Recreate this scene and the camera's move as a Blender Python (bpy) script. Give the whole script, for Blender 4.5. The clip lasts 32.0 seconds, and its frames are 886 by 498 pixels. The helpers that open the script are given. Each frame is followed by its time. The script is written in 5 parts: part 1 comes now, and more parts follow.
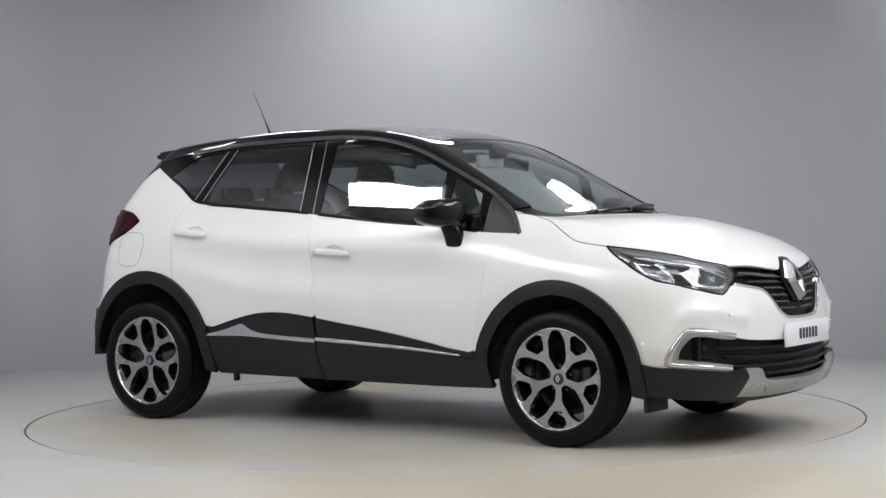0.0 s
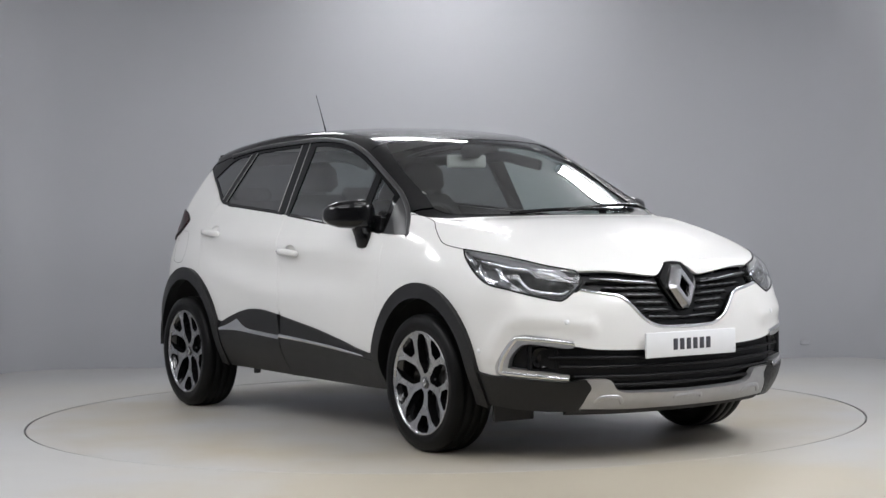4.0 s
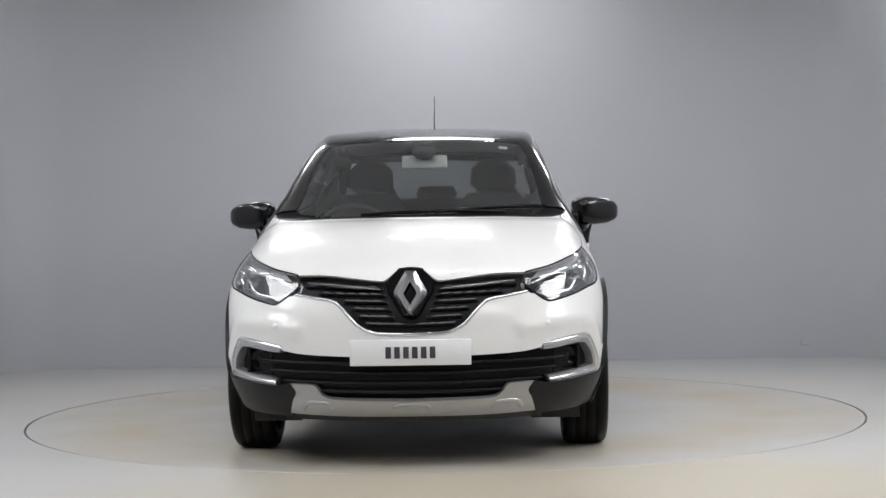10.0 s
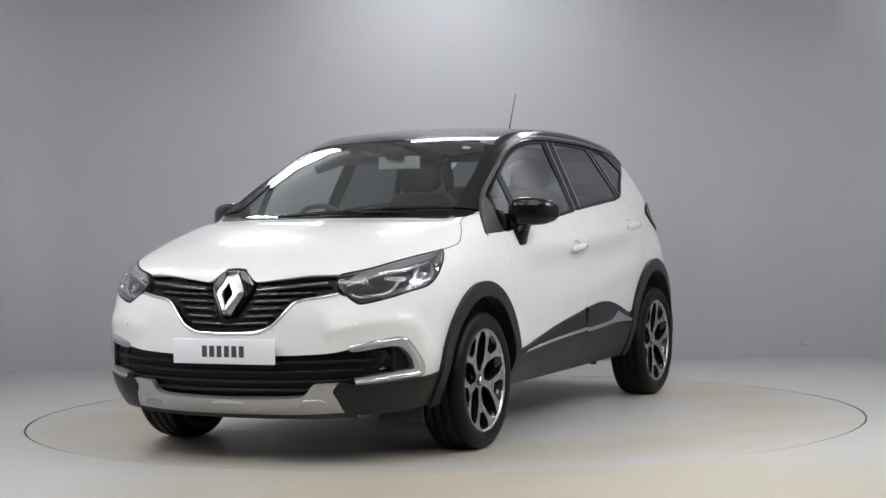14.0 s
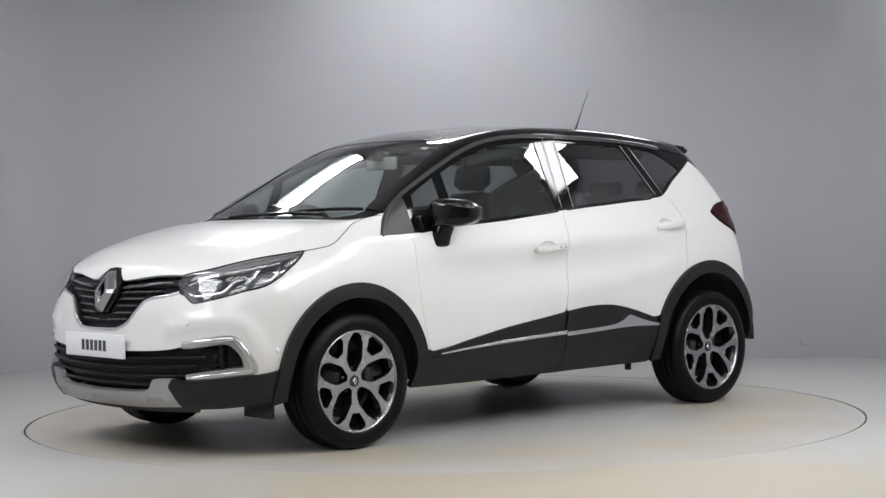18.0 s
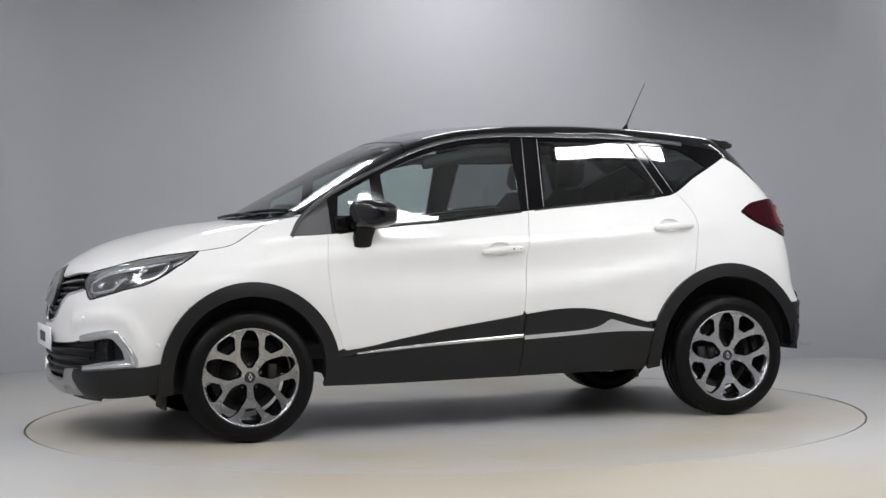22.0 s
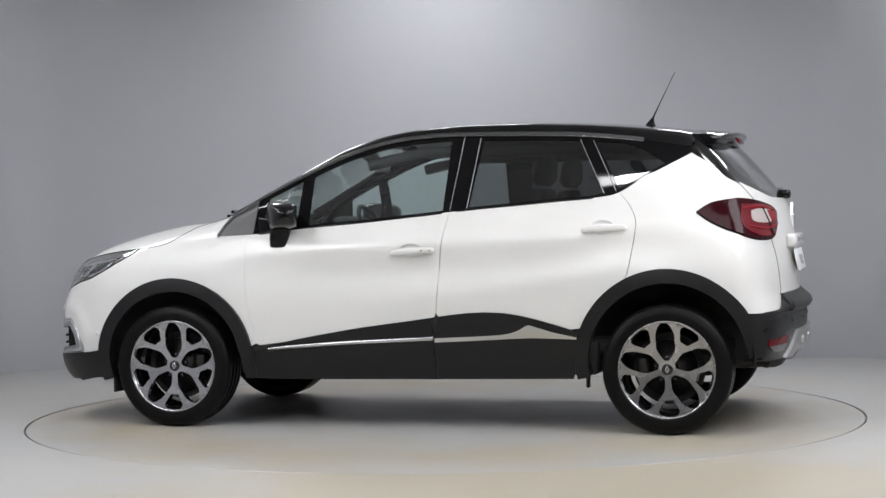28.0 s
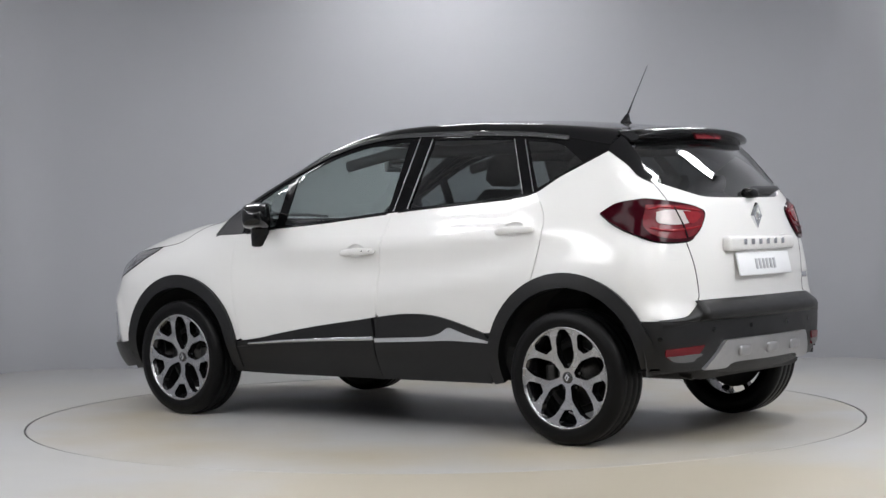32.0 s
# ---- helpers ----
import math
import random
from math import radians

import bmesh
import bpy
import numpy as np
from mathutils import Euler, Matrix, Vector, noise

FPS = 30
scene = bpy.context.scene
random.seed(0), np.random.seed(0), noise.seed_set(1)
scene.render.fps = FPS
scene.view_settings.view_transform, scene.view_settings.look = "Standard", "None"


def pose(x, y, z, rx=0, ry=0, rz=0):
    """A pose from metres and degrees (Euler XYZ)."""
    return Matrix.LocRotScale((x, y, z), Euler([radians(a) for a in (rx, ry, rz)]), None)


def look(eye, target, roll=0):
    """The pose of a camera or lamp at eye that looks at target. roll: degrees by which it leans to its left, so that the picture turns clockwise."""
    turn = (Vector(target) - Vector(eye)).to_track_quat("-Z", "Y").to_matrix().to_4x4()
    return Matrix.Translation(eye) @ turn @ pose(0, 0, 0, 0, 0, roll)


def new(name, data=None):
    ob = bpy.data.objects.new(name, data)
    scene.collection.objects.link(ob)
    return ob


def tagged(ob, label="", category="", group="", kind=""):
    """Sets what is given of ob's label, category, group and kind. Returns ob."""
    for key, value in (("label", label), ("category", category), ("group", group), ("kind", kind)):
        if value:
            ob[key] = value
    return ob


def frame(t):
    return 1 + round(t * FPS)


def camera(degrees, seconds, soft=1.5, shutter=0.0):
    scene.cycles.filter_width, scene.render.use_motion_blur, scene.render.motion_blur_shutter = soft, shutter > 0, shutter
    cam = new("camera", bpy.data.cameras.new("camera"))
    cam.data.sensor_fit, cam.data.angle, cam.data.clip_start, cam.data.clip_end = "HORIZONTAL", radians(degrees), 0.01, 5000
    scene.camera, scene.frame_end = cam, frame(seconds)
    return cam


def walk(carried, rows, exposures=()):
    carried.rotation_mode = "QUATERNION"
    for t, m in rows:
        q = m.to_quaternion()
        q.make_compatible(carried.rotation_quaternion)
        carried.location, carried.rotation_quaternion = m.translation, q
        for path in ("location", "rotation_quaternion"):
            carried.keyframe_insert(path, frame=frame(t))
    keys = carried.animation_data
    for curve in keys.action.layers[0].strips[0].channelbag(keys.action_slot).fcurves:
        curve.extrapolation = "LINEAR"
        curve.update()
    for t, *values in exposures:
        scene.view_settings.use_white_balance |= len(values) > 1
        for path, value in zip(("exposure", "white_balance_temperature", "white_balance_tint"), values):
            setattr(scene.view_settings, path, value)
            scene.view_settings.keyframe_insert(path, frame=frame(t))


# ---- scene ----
# ---- camera: on a stand, it does not move ----
cam = camera(28.63, 32.0)
PATH = look((0.0, -9.564, 1.085), (0.00124, 0.43425, 0.8981), -0.908)
walk(cam, [(0.0, PATH), (32.0, PATH)])

# ---- light: a closed studio, lit by ceiling light boxes, the last six added as fill ----
scene.view_settings.exposure = 0.14
world = bpy.data.worlds.new("world")
scene.world = world
world.use_nodes = True
world.node_tree.nodes["Background"].inputs[0].default_value = (0.02, 0.02, 0.02, 1)
world.node_tree.nodes["Background"].inputs[1].default_value = 0.2
# each box: place, length, breadth, turn of its length from x, the point it faces, strength
LIGHT_BOXES = [
    ((-1.70, 2.85, 3.40), 0.85, 0.34, 0, (-1.5, -0.3, 0.0), 21.0),
    ((0.05, 2.55, 3.45), 1.00, 0.26, 0, (0.0, 1.5, 0.0), 22.0),
    ((2.20, 2.85, 3.42), 1.00, 0.34, 0, (1.9, 0.3, 0.0), 26.0),
    ((-2.78, -1.18, 3.48), 0.85, 0.11, -37, (-1.4, 0.2, 0.0), 48.0),
    ((2.46, -1.22, 3.48), 0.85, 0.11, 27, (1.4, 0.2, 0.0), 48.0),
    ((-3.03, 0.42, 2.96), 0.26, 0.34, 90, (-0.3, 0.42, 1.9), 24.0),
    ((3.02, 0.24, 3.16), 0.24, 0.50, 90, (0.3, 0.24, 2.0), 26.0),
    ((0.12, -2.38, 3.50), 0.52, 0.11, 0, (0.2, -0.4, 0.0), 38.0),
    ((1.08, -2.28, 3.50), 0.74, 0.11, 0, (0.8, -0.4, 0.0), 34.0),
    # added fill: six large boxes kept out of view to brighten car, floor and wall
    ((-1.5, -6.4, 3.25), 2.0, 0.9, 0, (-0.9, 1.5, 0.4), 4.4),
    ((-1.35, -3.75, 3.44), 1.8, 0.8, 0, (-1.0, -1.0, 0.0), 3.8),
    ((-3.0, -2.75, 2.80), 2.0, 0.9, 90, (0.0, -0.4, 0.7), 8.8),
    ((1.5, -6.4, 3.25), 2.0, 0.9, 0, (0.9, 1.5, 0.4), 5.0),
    ((1.35, -3.75, 3.44), 1.8, 0.8, 0, (1.0, -1.0, 0.0), 3.8),
    ((3.0, -2.75, 2.80), 2.0, 0.9, 90, (0.0, -0.4, 0.7), 11.5),
]
CEILING = 3.6

# ---- materials ----
def material(name, colour, rough=0.5, metal=0.0, grain=0.0, size=40.0, bump=0.0, bump_size=200.0, coat=0.0, coat_rough=0.03,
             stains=0.0, stain_size=1.5, stain_colour=None, glow=0.0, spec=0.5, rough_vary=0.0, worn=None):
    """A surface with fine grain, larger stains and relief, in the thing's own metres."""
    m = bpy.data.materials.new(name)
    m.use_nodes = True
    nodes, links = m.node_tree.nodes, m.node_tree.links
    b = nodes["Principled BSDF"]
    b.inputs["Base Color"].default_value = (*colour, 1)
    b.inputs["Roughness"].default_value = rough
    b.inputs["Metallic"].default_value = metal
    b.inputs["Specular IOR Level"].default_value = spec
    b.inputs["Coat Weight"].default_value = coat
    b.inputs["Coat Roughness"].default_value = coat_rough
    if glow:
        b.inputs["Emission Color"].default_value = (*colour, 1)
        b.inputs["Emission Strength"].default_value = glow
    where = nodes.new("ShaderNodeTexCoord").outputs["Object"]
    def cloud(scale, detail=4.0):
        n = nodes.new("ShaderNodeTexNoise")
        n.inputs["Scale"].default_value, n.inputs["Detail"].default_value = scale, detail
        links.new(where, n.inputs["Vector"])
        return n.outputs["Fac"]
    def blend(value, low, high, a, c, kind="MULTIPLY"):
        r = nodes.new("ShaderNodeMapRange")
        r.inputs["From Min"].default_value, r.inputs["From Max"].default_value = low, high
        links.new(value, r.inputs["Value"])
        x = nodes.new("ShaderNodeMix")
        x.data_type, x.blend_type = "RGBA", kind
        links.new(r.outputs["Result"], x.inputs["Factor"])
        if isinstance(a, tuple):
            x.inputs["A"].default_value = a
        else:
            links.new(a, x.inputs["A"])
        x.inputs["B"].default_value = c
        return x.outputs["Result"]
    tone = (*colour, 1)
    if grain:
        tone = blend(cloud(size), 0.3, 0.7, tone, (1 - grain, 1 - grain, 1 - grain, 1))
    if stains:
        shade = stain_colour or tuple(c * 0.6 for c in colour)
        mixed = tuple(c * (1 - stains) + s * stains for c, s in zip(colour, shade))
        tone = blend(cloud(stain_size, 6.0), 0.44, 0.64, tone, (*mixed, 1), "MIX")
    if worn:
        # one large worn patch or, with a radius, a worn ring: middle, reach, tone, radius
        middle, reach, shade, round_it = worn
        gap = nodes.new("ShaderNodeVectorMath")
        gap.operation = "DISTANCE"
        links.new(where, gap.inputs[0])
        gap.inputs[1].default_value = middle
        off_ring = nodes.new("ShaderNodeMath")
        off_ring.operation, off_ring.inputs[1].default_value = "SUBTRACT", round_it
        links.new(gap.outputs["Value"], off_ring.inputs[0])
        away = nodes.new("ShaderNodeMath")
        away.operation = "ABSOLUTE"
        links.new(off_ring.outputs[0], away.inputs[0])
        ragged = nodes.new("ShaderNodeMath")
        ragged.operation, ragged.inputs[1].default_value = "MULTIPLY_ADD", -1.6
        links.new(cloud(1.6, 6.0), ragged.inputs[0])
        links.new(away.outputs[0], ragged.inputs[2])
        tone = blend(ragged.outputs[0], reach - 0.8, reach - 1.7, tone, (*shade, 1), "MIX")
    if not isinstance(tone, tuple):
        links.new(tone, b.inputs["Base Color"])
    if rough_vary:
        r = nodes.new("ShaderNodeMapRange")
        r.inputs["To Min"].default_value, r.inputs["To Max"].default_value = rough - rough_vary, rough + rough_vary
        links.new(cloud(size * 0.2), r.inputs["Value"])
        links.new(r.outputs["Result"], b.inputs["Roughness"])
    if bump:
        n = nodes.new("ShaderNodeBump")
        n.inputs["Strength"].default_value, n.inputs["Distance"].default_value = bump, 0.002
        links.new(cloud(bump_size), n.inputs["Height"])
        links.new(n.outputs["Normal"], b.inputs["Normal"])
    return m


def pane(name, tint, gloss_rough=0.0, haze=0.0):
    """Glass sheet: tinted, clear straight on, mirror-like at a slant, with a thin uneven pale layer that imitates a
    haze of light.
    """
    m = bpy.data.materials.new(name)
    m.use_nodes = True
    nodes, links = m.node_tree.nodes, m.node_tree.links
    nodes.remove(nodes["Principled BSDF"])
    clear, gloss, mix = nodes.new("ShaderNodeBsdfTransparent"), nodes.new("ShaderNodeBsdfGlossy"), nodes.new("ShaderNodeMixShader")
    slant = nodes.new("ShaderNodeLayerWeight")
    slant.inputs["Blend"].default_value = 0.5
    power, share = nodes.new("ShaderNodeMath"), nodes.new("ShaderNodeMath")
    power.operation, power.inputs[1].default_value = "POWER", 3.0
    share.operation, share.inputs[1].default_value, share.inputs[2].default_value = "MULTIPLY_ADD", 0.92, 0.075
    links.new(slant.outputs["Facing"], power.inputs[0])
    links.new(power.outputs[0], share.inputs[0])
    clear.inputs["Color"].default_value = (*tint, 1)
    gloss.inputs["Roughness"].default_value = gloss_rough
    links.new(share.outputs[0], mix.inputs["Fac"])
    links.new(clear.outputs["BSDF"], mix.inputs[1])
    links.new(gloss.outputs["BSDF"], mix.inputs[2])
    out = mix
    # pale diffuse share mixed in to paint a veil of light over the glass
    if haze:
        film, over, spots, span = nodes.new("ShaderNodeBsdfDiffuse"), nodes.new("ShaderNodeMixShader"), nodes.new("ShaderNodeTexNoise"), nodes.new("ShaderNodeMapRange")
        film.inputs["Color"].default_value = (0.72, 0.74, 0.74, 1)
        spots.inputs["Scale"].default_value, spots.inputs["Detail"].default_value = 3.0, 5.0
        links.new(nodes.new("ShaderNodeTexCoord").outputs["Object"], spots.inputs["Vector"])
        span.inputs["To Min"].default_value, span.inputs["To Max"].default_value = haze * 0.6, haze * 1.4
        links.new(spots.outputs["Fac"], span.inputs["Value"])
        links.new(span.outputs["Result"], over.inputs["Fac"])
        links.new(mix.outputs["Shader"], over.inputs[1])
        links.new(film.outputs["BSDF"], over.inputs[2])
        out = over
    links.new(out.outputs["Shader"], nodes["Material Output"].inputs["Surface"])
    return m


PAINT = material("pearl_white_paint", (0.728, 0.723, 0.703), 0.36, grain=0.03, size=3.0, coat=0.75, coat_rough=0.09, bump=0.02, bump_size=900)
GLOSS_BLACK = material("gloss_black_paint", (0.004, 0.004, 0.0045), 0.25, spec=0.05, coat=0.8, coat_rough=0.02, grain=0.1, size=5)
PIANO = material("black_trim", (0.004, 0.004, 0.0044), 0.05, spec=0.24, grain=0.1, size=8)
PLASTIC = material("grey_plastic", (0.0055, 0.0056, 0.0061), 0.39, spec=0.38, grain=0.15, size=60, bump=0.25, bump_size=1400, rough_vary=0.05)
DARK = material("dark_underside", (0.034, 0.034, 0.035), 0.8, grain=0.3, size=12)
RUBBER = material("tyre_rubber", (0.0036, 0.0036, 0.0038), 0.42, spec=0.15, grain=0.2, size=30, bump=0.2, bump_size=500)
ALLOY = material("machined_alloy", (0.45, 0.45, 0.46), 0.27, metal=0.96, grain=0.1, size=90, rough_vary=0.06)
WHEEL_BLACK = material("wheel_black", (0.008, 0.008, 0.009), 0.2, coat=0.6, grain=0.1, size=20)
STEEL = material("brake_steel", (0.06, 0.058, 0.056), 0.4, metal=1.0, grain=0.3, size=60)
DASH = material("grey_grille_fin", (0.16, 0.16, 0.165), 0.3, metal=0.5, grain=0.1, size=40)
GRILLE = material("matt_black_grille", (0.005, 0.005, 0.006), 0.42, spec=0.25, grain=0.2, size=40)
BRIGHT = material("bright_trim", (0.66, 0.67, 0.68), 0.18, metal=0.97, grain=0.05, size=30)
CHROME = material("chrome", (0.75, 0.76, 0.78), 0.12, metal=1.0, grain=0.05, size=20)
SATIN = material("satin_silver", (0.44, 0.44, 0.445), 0.36, metal=0.8, grain=0.06, size=30, rough_vary=0.05)
SEAT = material("dark_seat_cloth", (0.016, 0.0165, 0.018), 0.9, grain=0.3, size=150, bump=0.4, bump_size=600)
TRIM = material("dark_cabin_trim", (0.028, 0.028, 0.03), 0.7, grain=0.2, size=60, bump=0.2, bump_size=900)
CABIN = material("pale_headlining", (0.55, 0.55, 0.54), 0.9, grain=0.1, size=80)
WHITE_PLATE = material("white_plate", (0.78, 0.79, 0.80), 0.35, grain=0.03, size=15)
INK = material("plate_ink", (0.05, 0.05, 0.06), 0.5, grain=0.1, size=60)
PALE_INK = material("pale_plate_ink", (0.45, 0.46, 0.48), 0.5, grain=0.1, size=60)
RED_LENS = material("red_lens", (0.14, 0.009, 0.015), 0.16, spec=0.25, coat=0.0, grain=0.2, size=60)
DARK_RED = material("dark_red_lens", (0.030, 0.001, 0.004), 0.10, spec=0.12, coat=0.0, grain=0.2, size=30)
RED_GUIDE = material("red_light_guide", (0.24, 0.010, 0.016), 0.2, spec=0.25, coat=0.0, grain=0.2, size=60)
CLEAR_LENS = material("white_lens", (0.46, 0.40, 0.39), 0.2, spec=0.3, coat=0.0, grain=0.1, size=120)
LAMP_HOUSING = material("lamp_housing", (0.36, 0.36, 0.37), 0.28, metal=0.4, grain=0.2, size=40)
LAMP_DARK = material("dark_lamp_housing", (0.24, 0.24, 0.25), 0.24, spec=0.5, metal=0.8, grain=0.2, size=40)
FRAME_GREY = material("satin_black_frame", (0.03, 0.03, 0.032), 0.34, spec=0.5, grain=0.1, size=30)
BADGE = material("badge_metal", (0.36, 0.36, 0.37), 0.2, metal=1.0, grain=0.05, size=20)
DARK_CHROME = material("dark_chrome", (0.24, 0.24, 0.25), 0.12, metal=1.0, grain=0.05, size=20)
REFLECTOR = material("lamp_reflector", (0.70, 0.71, 0.73), 0.15, metal=1.0, grain=0.1, size=60)
WALL = material("grey_wall_paint", (0.452, 0.459, 0.484), 0.75, grain=0.03, size=2.0, bump=0.05, bump_size=90, stains=0.06, stain_size=0.8)
FLOOR = material("floor_paint", (0.485, 0.484, 0.478), 0.42, grain=0.03, size=6.0, stains=0.3, stain_size=0.5, stain_colour=(0.475, 0.42, 0.31), rough_vary=0.08, worn=((0.45, -3.3, 0.0), 2.2, (0.475, 0.43, 0.34), 0.0))
TABLE = material("turntable_paint", (0.48, 0.478, 0.469), 0.38, grain=0.03, size=8.0, stains=0.4, stain_size=0.7, stain_colour=(0.46, 0.395, 0.29), rough_vary=0.08, worn=((0.0, 0.0, 0.0), 0.66, (0.455, 0.405, 0.31), 1.72))
CEIL = material("ceiling_paint", (0.42, 0.42, 0.43), 0.9, grain=0.05, size=2.0)
GROOVE = material("dark_gap", (0.02, 0.02, 0.02), 0.9, grain=0.2, size=10)
SCREEN_GLASS = pane("windscreen_glass", (0.82, 0.87, 0.85), haze=0.012, gloss_rough=0.02)
DOOR_GLASS = pane("door_glass", (0.74, 0.83, 0.82), haze=0.015, gloss_rough=0.025)
DARK_GLASS = pane("privacy_glass", (0.26, 0.275, 0.28), haze=0.005, gloss_rough=0.025)
LENS_GLASS = pane("lamp_glass", (0.93, 0.94, 0.95), haze=0.03)
BOX_LIGHT = [material("light_box_face", (0.972, 0.974, 1.0), 0.6, glow=b[5]) for b in LIGHT_BOXES]
# ---- the car's skin: side, top, front and rear forms met with rounded edges ----
def cubic(xs, ys, q):
    """Smooth curve through the points (xs rising), without overshoot."""
    xs, ys, q = np.asarray(xs, float), np.asarray(ys, float), np.clip(q, xs[0], xs[-1])
    h = np.diff(xs)
    d = np.diff(ys) / h
    m = np.r_[d[0], np.where(d[:-1] * d[1:] > 0, 2 * d[:-1] * d[1:] / np.where(d[:-1] + d[1:] == 0, 1, d[:-1] + d[1:]), 0), d[-1]]
    i = np.clip(np.searchsorted(xs, q, side="right") - 1, 0, len(h) - 1)
    s = (q - xs[i]) / h[i]
    return (ys[i] * (1 + 2 * s) * (1 - s) ** 2 + m[i] * h[i] * s * (1 - s) ** 2 + ys[i + 1] * s * s * (3 - 2 * s) + m[i + 1] * h[i] * s * s * (s - 1))


def eased(values, n):
    """A row of evenly spaced values, averaged over n neighbours."""
    k = np.hanning(n + 2)[1:-1]
    return np.convolve(np.pad(values, n // 2, mode="edge"), k / k.sum(), mode="valid")


GX, GZ = np.linspace(-2.3, 2.3, 461), np.linspace(0.0, 1.8, 181)
SIDE_X = (-2.05, -1.8, -1.5, -1.1, -0.6, 0.0, 0.5, 1.0, 1.3, 1.6, 1.9, 2.2)
SIDE = {
    0.2: (0.74, 0.77, 0.79, 0.77, 0.74, 0.735, 0.735, 0.76, 0.785, 0.775, 0.71, 0.62),
    0.45: (0.77, 0.81, 0.845, 0.855, 0.845, 0.845, 0.85, 0.86, 0.86, 0.85, 0.83, 0.75),
    0.7: (0.73, 0.79, 0.845, 0.865, 0.855, 0.852, 0.855, 0.862, 0.867, 0.86, 0.825, 0.74),
    0.85: (0.68, 0.765, 0.83, 0.855, 0.852, 0.85, 0.848, 0.845, 0.845, 0.83, 0.78, 0.66),
    0.95: (0.62, 0.73, 0.805, 0.835, 0.842, 0.842, 0.835, 0.815, 0.795, 0.765, 0.71, 0.59),
    1.05: (0.57, 0.685, 0.765, 0.80, 0.805, 0.80, 0.787, 0.762, 0.742, 0.715, 0.66, 0.54),
    1.2: (0.55, 0.66, 0.715, 0.735, 0.735, 0.727, 0.712, 0.69, 0.67, 0.63, 0.60, 0.48),
    1.5: (0.42, 0.51, 0.555, 0.583, 0.588, 0.582, 0.565, 0.545, 0.50, 0.48, 0.45, 0.38),
}
_rows = np.array([cubic(SIDE_X, row, GX) for row in SIDE.values()])
_side = np.array([cubic(list(SIDE), column, GZ) for column in _rows.T])
_side = np.array([eased(row, 9) for row in _side])
SIDE_GRID = np.array([eased(column, 15) for column in _side.T]).T
# crown of the centre line: bonnet, windscreen, roof
TOP_LINE = eased(cubic(
    (-2.3, -1.75, -1.6, -1.44, -1.284, -1.127, -0.814, -0.5, -0.218, -0.029, 0.128, 0.285, 0.442, 0.6, 0.758, 0.917, 1.075, 1.2, 1.26, 1.374, 1.547, 1.704, 1.862, 2.02, 2.1, 2.2, 2.3),
    (1.38, 1.47, 1.495, 1.513, 1.532, 1.548, 1.572, 1.582, 1.581, 1.573, 1.559, 1.531, 1.485, 1.413, 1.330, 1.243, 1.157, 1.093, 1.078, 1.071, 1.048, 1.016, 0.972, 0.892, 0.84, 0.75, 0.62), GX), 7)
CROWN = eased(cubic((-2.3, -1.6, -0.5, 0.3, 0.9, 1.2, 1.5, 1.9, 2.3), (0.12, 0.10, 0.085, 0.075, 0.045, 0.02, 0.06, 0.10, 0.10), GX), 15)
FRONT_LINE = eased(cubic((0.0, 0.19, 0.23, 0.27, 0.33, 0.45, 0.6, 0.68, 0.73, 0.79, 0.85, 0.9, 1.2, 1.8), (1.9, 2.05, 2.115, 2.15, 2.172, 2.178, 2.162, 2.150, 2.140, 2.128, 2.12, 2.12, 2.12, 2.12), GZ), 5)
REAR_LINE = eased(cubic((0.0, 0.3, 0.38, 0.45, 0.52, 0.585, 0.63, 0.68, 0.8, 0.9, 1.0, 1.1, 1.145, 1.218, 1.342, 1.46, 1.55, 1.8), (1.7, 1.84, 1.888, 1.908, 1.916, 1.916, 1.902, 1.884, 1.882, 1.874, 1.858, 1.836, 1.82, 1.772, 1.668, 1.56, 1.47, 1.23), GZ), 7)


def rounder(a, b, k):
    h = np.maximum(k - np.abs(a - b), 0)
    return np.maximum(a, b) + h * h / (4 * k)


FOLD = []


